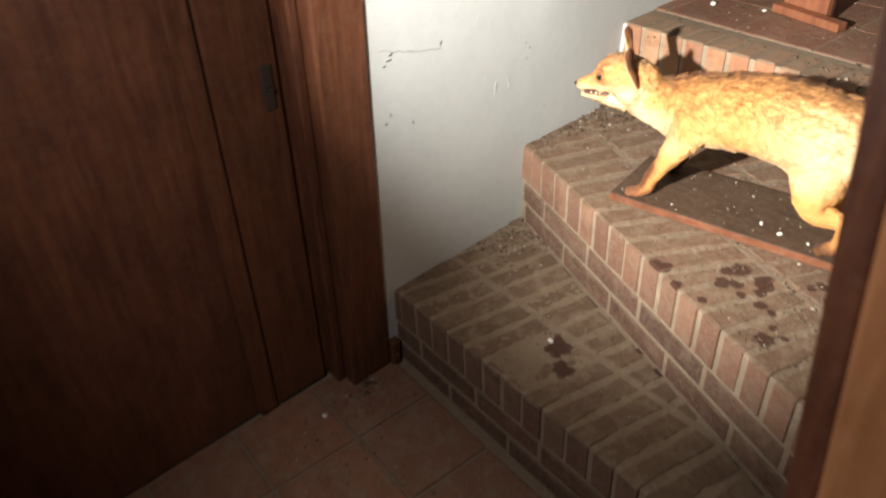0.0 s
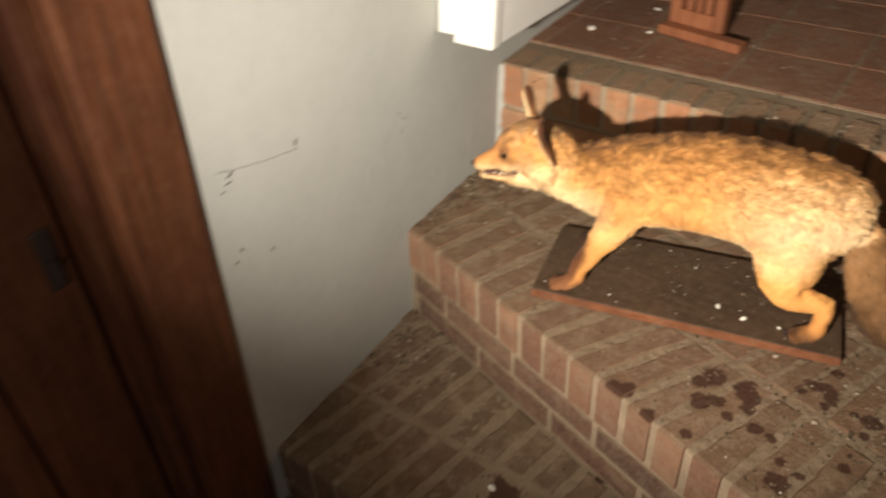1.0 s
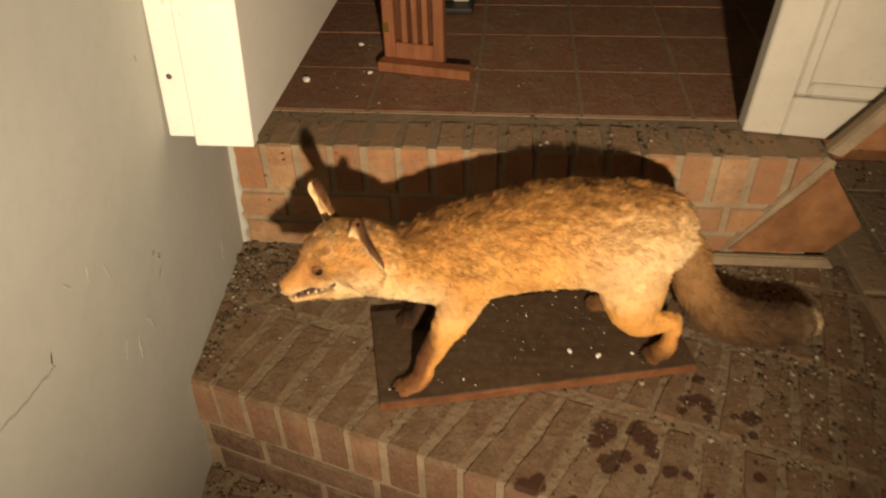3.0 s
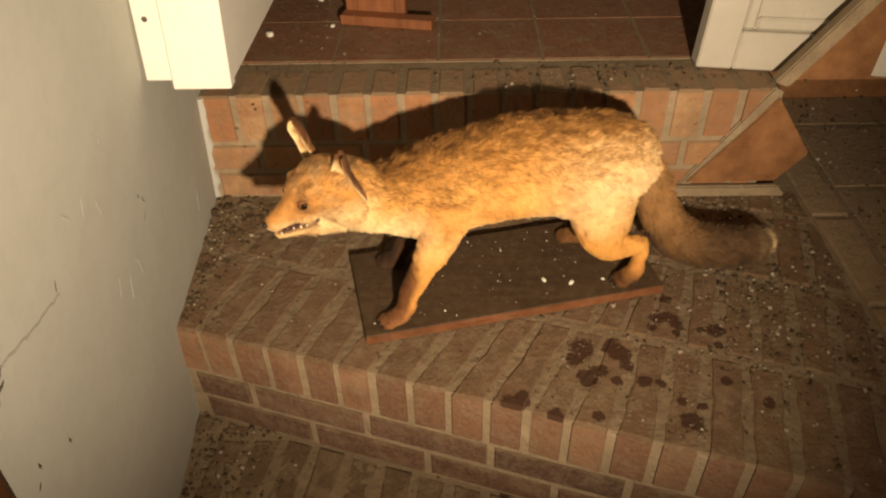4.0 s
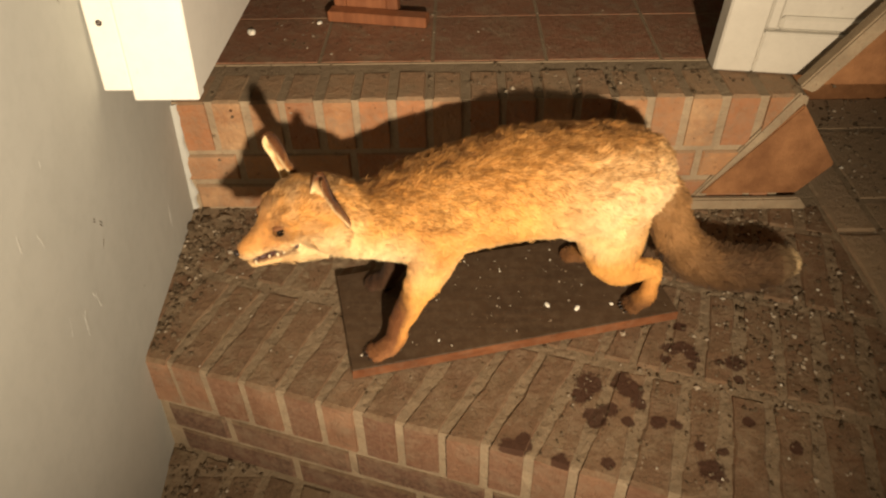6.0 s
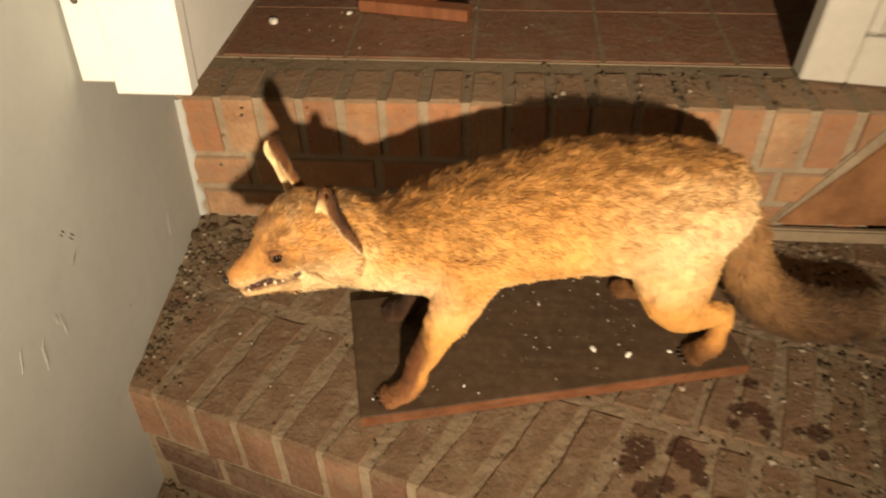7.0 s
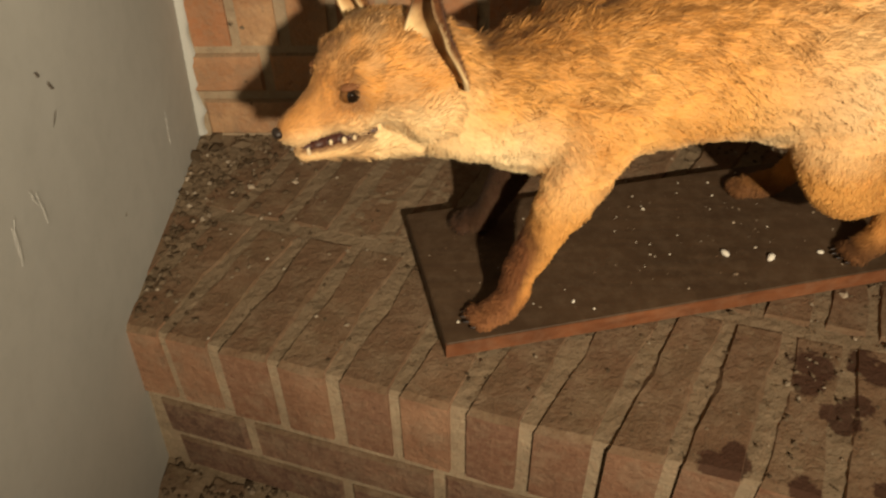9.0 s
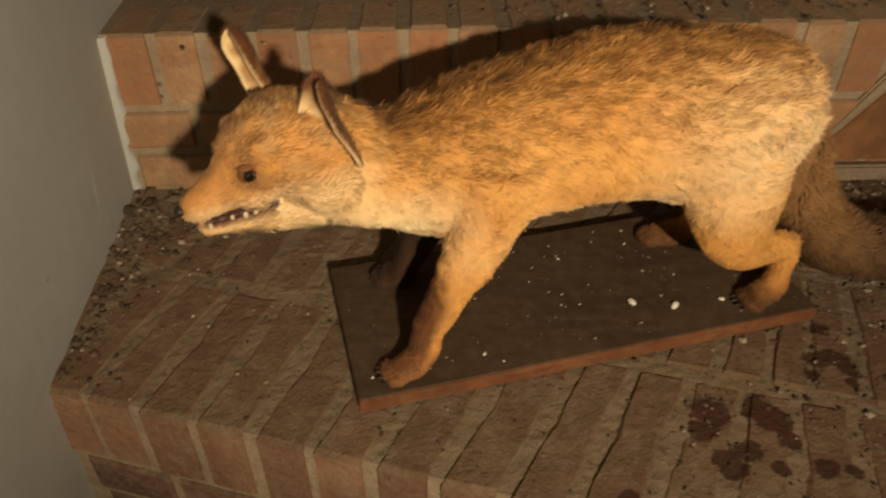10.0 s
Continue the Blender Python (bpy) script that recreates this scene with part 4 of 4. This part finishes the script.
def mounted_fox():
    bm = bmesh.new()
    tube(bm, smooth_rings(FOX_BODY), 28)
    tube(bm, smooth_rings(FOX_HEAD), 24, HEAD_SIDE)
    tube(bm, smooth_rings(FOX_JAW), 16, HEAD_SIDE)
    for leg in FOX_LEGS:
        tube(bm, smooth_rings(leg), 16)
    tube(bm, smooth_rings(FOX_TAIL), 20)
    # toes
    for foot, side in (((0.3610, -0.3665, 0.0265), (0.35, -0.94)), ((0.344, -0.227, 0.0275), (0.1, -0.99)), ((0.728, -0.2775, 0.0275), (0.25, -0.97)), ((0.649, -0.166, 0.0275), (0.1, -0.99))):
        for k in (-1.5, -0.5, 0.5, 1.5):
            mt = Matrix.Translation((foot[0] + side[0] * k * 0.0072 - 0.004 * (2 - abs(k)), foot[1] + side[1] * k * 0.0072, foot[2] - 0.0015)) @ Matrix.Diagonal((1.5, 1, 0.9, 1))
            bmesh.ops.create_icosphere(bm, subdivisions=2, radius=0.0062, matrix=mt)
    # brow and cheek
    for off in (-1, 1):
        c = Vector((0.2600, -0.3565, 0.2705)) + HEAD_SIDE * off * 0.0225
        bmesh.ops.create_icosphere(bm, subdivisions=2, radius=0.0095, matrix=Matrix.Translation(c))
        c = Vector((0.300, -0.329, 0.228)) + HEAD_SIDE * off * 0.030
        bmesh.ops.create_icosphere(bm, subdivisions=2, radius=0.025, matrix=Matrix.Translation(c))
        c = Vector((0.254, -0.3615, 0.2325)) + HEAD_SIDE * off * 0.015
        bmesh.ops.create_icosphere(bm, subdivisions=2, radius=0.0125, matrix=Matrix.Translation(c))
    bmesh.ops.recalc_face_normals(bm, faces=bm.faces[:])
    rough = link("fox_form", bm, FUR)
    rm = rough.modifiers.new("remesh", "REMESH")
    rm.mode, rm.voxel_size, rm.use_smooth_shade = "VOXEL", 0.0023, True
    sm = rough.modifiers.new("smooth", "SMOOTH")
    sm.factor, sm.iterations = 0.5, 9
    deps = bpy.context.evaluated_depsgraph_get()
    done = bpy.data.meshes.new_from_object(rough.evaluated_get(deps))
    bpy.data.objects.remove(rough)

    skin = bmesh.new()
    skin.from_mesh(done)
    bpy.data.meshes.remove(done)
    skin.normal_update()
    # tufts: the hide is slightly lumpy
    for v in skin.verts:
        k = 0.0012 if v.co.x < 0.33 or v.co.z < 0.1 else 0.0024
        v.co += v.normal * k * (noise.noise(v.co * 45) + 0.6 * noise.noise(v.co * 110))
    skin.normal_update()
    verts = [tuple(v.co) for v in skin.verts]
    faces = [tuple(v.index for v in f.verts) for f in skin.faces]
    cols = []
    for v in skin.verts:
        cols.append(coat_and_shade(v.co, v.normal))
    slots = [0] * len(faces)

    # hair: short tapered blades lying back along the hide
    rnd = random.Random(11)
    sizes = np.array([f.calc_area() for f in skin.faces])
    pick = np.random.RandomState(4).choice(len(sizes), HAIRS, p=sizes / sizes.sum())
    sk_faces = list(skin.faces)
    sk_faces_n = [f.normal.copy() for f in sk_faces]
    sk_faces_c = [[v.co.copy() for v in f.verts] for f in sk_faces]
    sk_first = [f.verts[0].index for f in sk_faces]
    for fi in pick:
        nrm, corner = sk_faces_n[fi], sk_faces_c[fi]
        w = [rnd.random() for _ in corner]
        tot = sum(w)
        p = sum((c * (k / tot) for c, k in zip(corner, w)), Vector())
        on_tail = p.x > 0.775
        if p.x < 0.255 and p.z > 0.2:
            length = 0.0032
            flow = -HEAD_AHEAD
        elif p.x < 0.335 and p.z > 0.2:
            length = 0.0072
            flow = -HEAD_AHEAD + Vector((0, 0, 0.1))
        elif p.z < 0.155 and not on_tail:
            length = 0.0042
            flow = Vector((0.1, 0, -1))
        elif on_tail:
            length = 0.0125
            flow = (Vector((0.5, 0.05, -0.9)) if p.z > 0.09 and p.x < 0.83 else Vector((1, 0.1, -0.05)))
        else:
            length = 0.0040 + 0.0040 * min(1.0, (p.z - 0.155) / 0.05)
            flow = AXIS + Vector((0, 0, -0.55 + 0.25 * max(0, nrm.z)))
        swirl = noise.noise_vector(p * 22) * 0.6 + noise.noise_vector(p * 75) * 0.75
        lengthwise = AXIS * (AXIS.dot(p) * -0.55)
        clump = noise.noise((p + lengthwise) * 140) + 0.6 * noise.noise((p + lengthwise) * 260)
        if not on_tail and p.z > 0.17 and p.x > 0.335:
            length *= 1.35 + 0.5 * clump
        flow = flow + swirl + Vector((rnd.gauss(0, 0.22), rnd.gauss(0, 0.22), rnd.gauss(0, 0.22)))
        flow = flow - nrm * flow.dot(nrm)
        if flow.length < 1e-4:
            continue
        flow.normalize()
        lift = 0.22 + 0.25 * rnd.random() + (0.25 if on_tail else 0.0)
        length *= 0.6 + 0.8 * rnd.random()
        tip = p + (flow + nrm * lift).normalized() * length
        if tip.z < 0.006:
            continue
        halfw = flow.cross(nrm).normalized() * (0.00028 + 0.014 * length)
        i = len(verts)
        midp = p + flow * length * 0.55 + nrm * length * lift * 0.75
        verts += [tuple(p - halfw - nrm * 0.0004), tuple(p + halfw - nrm * 0.0004), tuple(midp + halfw * 0.8), tuple(midp - halfw * 0.8), tuple(tip)]
        faces += [(i, i + 1, i + 2, i + 3), (i + 3, i + 2, i + 4)]
        slots += [0, 0]
        c = cols[sk_first[fi]]
        calm = max(0.0, min(1.0, (nrm.z - 0.05) / 0.5)) if p.x > 0.335 else 0.45
        shade = (0.90 - 0.10 * calm + (0.16 + 0.18 * calm) * rnd.random()) * (1 + (0.08 + 0.24 * calm) * clump)
        c0 = tuple(x * shade for x in c)
        dark_tip = p.z > 0.218 and (p.x > 0.335 or p.z > 0.262) and nrm.z > 0.1 and rnd.random() < 0.26 + 0.34 * nrm.z + 0.25 * noise.noise(p * 30) - 0.65 * clump
        c1 = lerp(c0, (0.10, 0.045, 0.016), 0.75) if dark_tip else lerp(c0, (0.80, 0.62, 0.36), (0.06 if on_tail or p.z < 0.14 else 0.26) * rnd.random())
        cols += [c0, c0, lerp(c0, c1, 0.5), lerp(c0, c1, 0.5), c1]
    skin.free()
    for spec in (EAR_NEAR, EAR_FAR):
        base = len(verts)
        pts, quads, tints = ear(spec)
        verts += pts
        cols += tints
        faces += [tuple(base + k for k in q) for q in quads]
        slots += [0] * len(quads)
        # short fur on the back of the ear
        up = (Vector(spec[1]) - Vector(spec[0])).normalized()
        half = len(pts) // 2
        for q in quads:
            if min(q) < half:
                continue
            a, b, c = (Vector(pts[k]) for k in q[:3])
            nrm = (b - a).cross(c - b)
            if nrm.length < 1e-9:
                continue
            nrm.normalize()
            for _ in range(5):
                p = a + (b - a) * rnd.random() + (c - b) * rnd.random()
                flow = (up + nrm * 0.35 + Vector((rnd.gauss(0, 0.25), rnd.gauss(0, 0.25), rnd.gauss(0, 0.25)))).normalized()
                halfw = flow.cross(nrm).normalized() * 0.0003
                i = len(verts)
                verts += [tuple(p - halfw), tuple(p + halfw), tuple(p + flow * rnd.uniform(0.003, 0.0055))]
                faces.append((i, i + 1, i + 2))
                slots.append(0)
                k = 0.8 + 0.5 * rnd.random()
                cols += [tuple(k * x for x in tints[q[0]])] * 3

    def add_ball(c, r, slot, stretch=(1, 1, 1), turn=None):
        ball = bmesh.new()
        bmesh.ops.create_icosphere(ball, subdivisions=2, radius=r)
        base = len(verts)
        for v in ball.verts:
            q = Vector((v.co.x * stretch[0], v.co.y * stretch[1], v.co.z * stretch[2]))
            verts.append(tuple(Vector(c) + (turn @ q if turn else q)))
            cols.append((0.05, 0.03, 0.02))
        for f in ball.faces:
            faces.append(tuple(base + v.index for v in f.verts))
            slots.append(slot)
        ball.free()

    for foot, side in (((0.3610, -0.3665), (0.35, -0.94)), ((0.728, -0.2775), (0.25, -0.97))):
        for k in (-1.5, -0.5, 0.5, 1.5):
            add_ball(Vector((foot[0] + side[0] * k * 0.0072 - 0.004 * (2 - abs(k)) - 0.0098, foot[1] + side[1] * k * 0.0072 - 0.001, 0.0228)), 0.0021, 3, (2.0, 0.6, 0.7))

    frame_h = Matrix((HEAD_AHEAD, HEAD_SIDE, HEAD_SIDE.cross(HEAD_AHEAD))).transposed()
    for off in (-1, 1):
        c = Vector((0.2510, -0.3610, 0.2545)) + HEAD_SIDE * off * (0.0250 if off < 0 else 0.0205)
        add_ball(c, 0.0080, 2, (1.12, 0.75, 0.82), frame_h)
        add_ball(c + HEAD_SIDE * off * 0.0026 + HEAD_AHEAD * 0.0002, 0.0062, 1, (1.0, 0.75, 0.92), frame_h)
        add_ball(c + Vector((0, 0, 0.0062)) - HEAD_AHEAD * 0.001, 0.0078, 6, (1.25, 0.80, 0.34), frame_h)
    add_ball(Vector((0.2125, -0.3910, 0.2290)), 0.0050, 3, (0.8, 1.05, 0.85), frame_h)
    # mouth lining and a few teeth along each lip
    for k in range(7):
        s = k / 6
        c = Vector((0.229, -0.379, 0.2125)).lerp(Vector((0.272, -0.349, 0.2135)), s)
        add_ball(c, 0.0085 + 0.0085 * s, 5, (1.0, 0.95, 0.62 - 0.2 * s), frame_h)
    for off in (-1, 1):
        for s, r, zz, st in ((0.10, 0.0024, 0.2125, 2.0), (0.40, 0.0026, 0.2165, 1.3), (0.58, 0.0036, 0.2160, 1.2), (0.72, 0.0030, 0.2165, 1.0)):
            c = Vector((0.222, -0.384, 0)).lerp(Vector((0.266, -0.353, 0)), s) + HEAD_SIDE * off * (0.0085 + 0.0125 * s)
            add_ball(Vector((c.x, c.y, zz)), r * 0.75, 4, (0.75, 0.55, st), frame_h)

    me = bpy.data.meshes.new("mounted_fox")
    me.from_pydata(verts, [], faces)
    for mat in (FUR, EYE, IRIS, NOSE, TOOTH, MOUTH, LID):
        me.materials.append(mat)
    me.polygons.foreach_set("material_index", slots)
    me.polygons.foreach_set("use_smooth", [True] * len(faces))
    layer = me.color_attributes.new("coat_and_shade", "FLOAT_COLOR", "POINT")
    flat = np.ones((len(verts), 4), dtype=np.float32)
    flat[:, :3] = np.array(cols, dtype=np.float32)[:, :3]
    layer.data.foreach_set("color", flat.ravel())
    me.update()
    return tagged(new("taxidermy_fox", me), "stuffed red fox with tawny fur and bared teeth on a board", "taxidermy")


HAIRS = 190000
mounted_fox()


# ---------------------------------------------------------------- crumbs and chips
def lump(bm, at, r, rnd, flat=0.6):
    m = Matrix.Translation(at) @ Euler((rnd.uniform(-0.5, 0.5), rnd.uniform(-0.5, 0.5), rnd.uniform(0, 6.3))).to_matrix().to_4x4()
    vs = []
    for x, y, z in ((1, 0, 0), (0, 1, 0), (-1, 0, 0), (0, -1, 0), (0, 0, 1), (0, 0, -1)):
        k = r * rnd.uniform(0.6, 1.25)
        vs.append(bm.verts.new(m @ Vector((x * k, y * k, z * k * flat))))
    for a, b, c in ((0, 1, 4), (1, 2, 4), (2, 3, 4), (3, 0, 4), (1, 0, 5), (2, 1, 5), (3, 2, 5), (0, 3, 5)):
        bm.faces.new((vs[a], vs[b], vs[c]))


def chip(at, r, label, seed):
    rnd = random.Random(seed)
    bm = bmesh.new()
    bmesh.ops.create_icosphere(bm, subdivisions=2, radius=r)
    for v in bm.verts:
        v.co *= 0.75 + 0.5 * abs(noise.noise(v.co * 90 + Vector((seed, 0, 0))))
        v.co = Vector((v.co.x * 1.25, v.co.y * 0.9, max(v.co.z, -0.5 * r) * 0.75))
    bmesh.ops.rotate(bm, verts=bm.verts[:], cent=(0, 0, 0), matrix=Matrix.Rotation(rnd.uniform(0, 6), 3, "Z"))
    ob = link("plaster_chip", bm, CHALK)
    ob.location = (at[0], at[1], at[2] + 0.36 * r)
    return tagged(ob, label, "plaster chip", "plaster chips")


on_board = "small pale plaster chip on the wooden board"
for k, (x, y, r) in enumerate(((0.605, -0.272, 0.0045), (0.648, -0.279, 0.0045), (0.700, -0.270, 0.003), (0.446, -0.341, 0.0022))):
    chip((x, y, BOARD_Z), r, on_board, k)
on_tile = "pale plaster chip lying on the landing tiles"
for k, (x, y, r) in enumerate(((0.092, 0.248, 0.0085), (0.213, 0.288, 0.0055), (0.17, 0.43, 0.006), (0.40, 0.33, 0.003))):
    chip((x, y, TOP), r, on_tile, 20 + k)
chip((0.40, -0.63, -STEP), 0.006, "pale plaster chip on the lowest brick step", 31)
chip((0.08, -1.02, FLOOR), 0.006, "pale plaster chip on the hall floor tiles", 32)


def litter(name, label, spots, z, seed, material=None):
    """Crumbs of soil, brick and plaster: x, y, spread x, spread y, count, size."""
    rnd = random.Random(seed)
    bm = bmesh.new()
    for x, y, sx, sy, count, size in spots:
        for _ in range(count):
            px, py = rnd.gauss(x, sx), rnd.gauss(y, sy)
            if px < wall_x(py, z) + 0.004 or (z == 0.0002 and (px < 1.12 or py > 0.362)) or (z == 0.0 and (py > -0.006 or px > 1.10 or (Vector((px, py)) - NOSE_A).dot(NOSE_IN) < 0.01)):
                continue
            r = size * rnd.uniform(0.35, 1.0) ** 2 + 0.0005
            lump(bm, (px, py, z + r * 0.35), r, rnd)
    return tagged(link(name, bm, material or SOIL), label, "debris", kind="stuff")


litter("debris", "scattered crumbs of soil, brick and plaster on the brick step",
       [(0.07, -0.07, 0.05, 0.05, 190, 0.006), (0.05, -0.05, 0.03, 0.03, 25, 0.012), (0.035, -0.22, 0.016, 0.1, 300, 0.005), (0.5, -0.3, 0.4, 0.2, 900, 0.0026), (0.95, -0.15, 0.12, 0.12, 560, 0.0054), (0.98, -0.35, 0.12, 0.14, 480, 0.0050), (0.8, -0.45, 0.15, 0.08, 300, 0.003), (0.9, -0.02, 0.2, 0.025, 300, 0.004)], 0.0, 51)
litter("debris", "dirt and brick crumbs on the floor beside the steps", [(1.3, -0.1, 0.14, 0.2, 420, 0.004), (1.25, 0.28, 0.12, 0.06, 220, 0.005), (1.35, -0.45, 0.14, 0.15, 220, 0.004)], 0.0002, 57)
litter("debris", "scattered crumbs of soil on the lowest brick step", [(0.08, -0.45, 0.05, 0.06, 320, 0.005), (0.4, -0.62, 0.3, 0.1, 260, 0.003)], -STEP, 52)
litter("debris", "plaster and soil crumbs on the landing tiles", [(0.2, 0.35, 0.14, 0.18, 260, 0.0034), (0.6, 0.3, 0.3, 0.2, 260, 0.0026), (0.7, 0.06, 0.15, 0.02, 160, 0.005)], TOP, 53)
litter("debris", "crumbs of plaster and dirt on the hall floor", [(0.05, -1.0, 0.12, 0.08, 160, 0.004), (0.2, -1.2, 0.3, 0.2, 200, 0.0028), (0.045, -0.90, 0.03, 0.03, 90, 0.007)], FLOOR, 54)


def board_crumbs():
    rnd = random.Random(56)
    bm = bmesh.new()
    for _ in range(200):
        x, y = rnd.uniform(0.01, 0.468), rnd.uniform(0.01, 0.186)
        p = BOARD_M @ Vector((x, y, 0))
        r = 0.0018 * rnd.random() ** 2 + 0.0005
        lump(bm, (p.x, p.y, BOARD_Z + 0.3 * r), r, rnd)
    return tagged(link("debris", bm, CRUMB), "fine pale crumbs sprinkled over the wooden board", "debris", kind="stuff")


board_crumbs()
litter("debris", "pale plaster grit scattered over the winder step", [(0.95, -0.28, 0.11, 0.15, 230, 0.0040), (0.80, -0.42, 0.14, 0.09, 90, 0.0030), (0.45, -0.40, 0.3, 0.10, 60, 0.0026), (0.16, -0.25, 0.08, 0.10, 40, 0.003), (0.95, -0.05, 0.12, 0.02, 110, 0.005)], 0.0, 61, GRIT)
litter("debris", "pale plaster grit on the floor beside the steps", [(1.28, 0.0, 0.13, 0.22, 420, 0.0045), (1.30, -0.4, 0.12, 0.15, 160, 0.004)], 0.0002, 62, GRIT)


def plaster_edge(name, x_of, y_of, z0, z1, out, label):
    """A ragged lip of plaster where the wall meets a riser."""
    bm = bmesh.new()
    rows = []
    n = 26
    for i in range(n + 1):
        z = z0 + (z1 - z0) * i / n
        w = 0.007 + 0.006 * noise.noise((z * 40, 2.0, 0)) + 0.004 * noise.noise((z * 130, 5.0, 0))
        x = x_of(z)
        o = Vector(out)
        along = Vector((-o.y, o.x, 0))
        base = Vector((x, y_of, z))
        rows.append([bm.verts.new(base + o * 0.0085 - along * 0.006), bm.verts.new(base + o * 0.0075 + along * 0.4 * w), bm.verts.new(base + o * 0.0035 + along * w), bm.verts.new(base - o * 0.004 + along * w)])
    for a, b in zip(rows, rows[1:]):
        for q in range(3):
            bm.faces.new((a[q], a[q + 1], b[q + 1], b[q]))
    bmesh.ops.recalc_face_normals(bm, faces=bm.faces[:])
    return tagged(link(name, bm, PLASTER, smooth=True), label, "plaster", kind="structure")


plaster_edge("trim_plaster_lip", lambda z: wall_x(0.0, z) + 0.002, 0.0, 0.002, TOP - 0.004, (0, -1, 0), "ragged lip of pale plaster beside the landing riser")


# ---------------------------------------------------------------- marks on the plaster
def wall_line(name, pts, width, material, parent, label=""):
    """A thin raised line on the left wall through points of (y, z)."""
    bm = bmesh.new()
    rows = []
    for i, (y, z) in enumerate(pts):
        a, b = Vector(pts[max(i - 1, 0)]), Vector(pts[min(i + 1, len(pts) - 1)])
        d = (b - a).normalized()
        s = Vector((-d.y, d.x)) * width * (0.5 if 0 < i < len(pts) - 1 else 0.15)
        rows.append([bm.verts.new((wall_x(y + k * s.x, z + k * s.y) + 0.0036, y + k * s.x, z + k * s.y)) for k in (-1, 1)] + [bm.verts.new((wall_x(y, z) + 0.0038, y, z))])
    for a, b in zip(rows, rows[1:]):
        bm.faces.new((a[0], a[2], b[2], b[0]))
        bm.faces.new((a[2], a[1], b[1], b[2]))
    bmesh.ops.recalc_face_normals(bm, faces=bm.faces[:])
    return part(name, bm, material, parent, label)


west = bpy.data.objects["wall_west"]
rnd = random.Random(77)


def wobble(pts, n=5, amp=0.002):
    out = []
    for (a, b), (c, d) in zip(pts, pts[1:]):
        out += [(a + (c - a) * k / n + rnd.gauss(0, amp), b + (d - b) * k / n + rnd.gauss(0, amp)) for k in range(n)]
    return out + [pts[-1]]


wall_line("crack", wobble([(-0.784, 0.368), (-0.723, 0.350), (-0.686, 0.339), (-0.655, 0.334), (-0.628, 0.328)], 5, 0.0011), 0.0006, CRACK, west, "fine dark crack in the plaster")
for y, z, dy, dz, w in ((-0.632, 0.334, 0.003, 0.012, 0.005), (-0.762, 0.352, 0.012, 0.006, 0.006), (-0.766, 0.343, 0.012, 0.002, 0.006), (-0.709, 0.201, 0.004, -0.008, 0.005), (-0.765, 0.237, 0.004, -0.008, 0.005),
                        (-0.382, 0.272, 0.004, -0.006, 0.004), (-0.370, 0.259, 0.008, -0.010, 0.004), (-0.379, 0.228, 0.009, 0.008, 0.003), (-0.305, 0.505, 0.002, -0.008, 0.004), (-0.775, 0.334, 0.006, 0.002, 0.006),
                        (-0.777, 0.216, 0.006, 0.004, 0.005), (-0.300, 0.091, 0.003, -0.004, 0.003), (-0.445, 0.713, 0.003, -0.006, 0.004)):
    wall_line("scuff", wobble([(y, z), (y + dy, z + dz)], 3, 0.0006), 0.42 * w, GRIME, west, "dark scuff")
for y, z, dy, dz in ((-0.530, 0.372, -0.003, -0.020), (-0.576, 0.386, 0.010, -0.015), (-0.467, 0.211, -0.009, -0.032), (-0.471, 0.208, -0.004, -0.020), (-0.431, 0.207, 0.002, -0.028),
                     (-0.439, 0.213, 0.006, -0.016), (-0.497, 0.347, 0.003, -0.020), (-0.132, 0.106, -0.005, -0.04), (-0.137, 0.100, -0.003, -0.03), (-0.499, 0.232, -0.010, -0.02), (-0.447, 0.400, -0.003, -0.008)):
    wall_line("scratch", wobble([(y, z), (y + dy, z + dz)], 4, 0.0007), 0.0005, SCRATCH, west, "pale scratch")
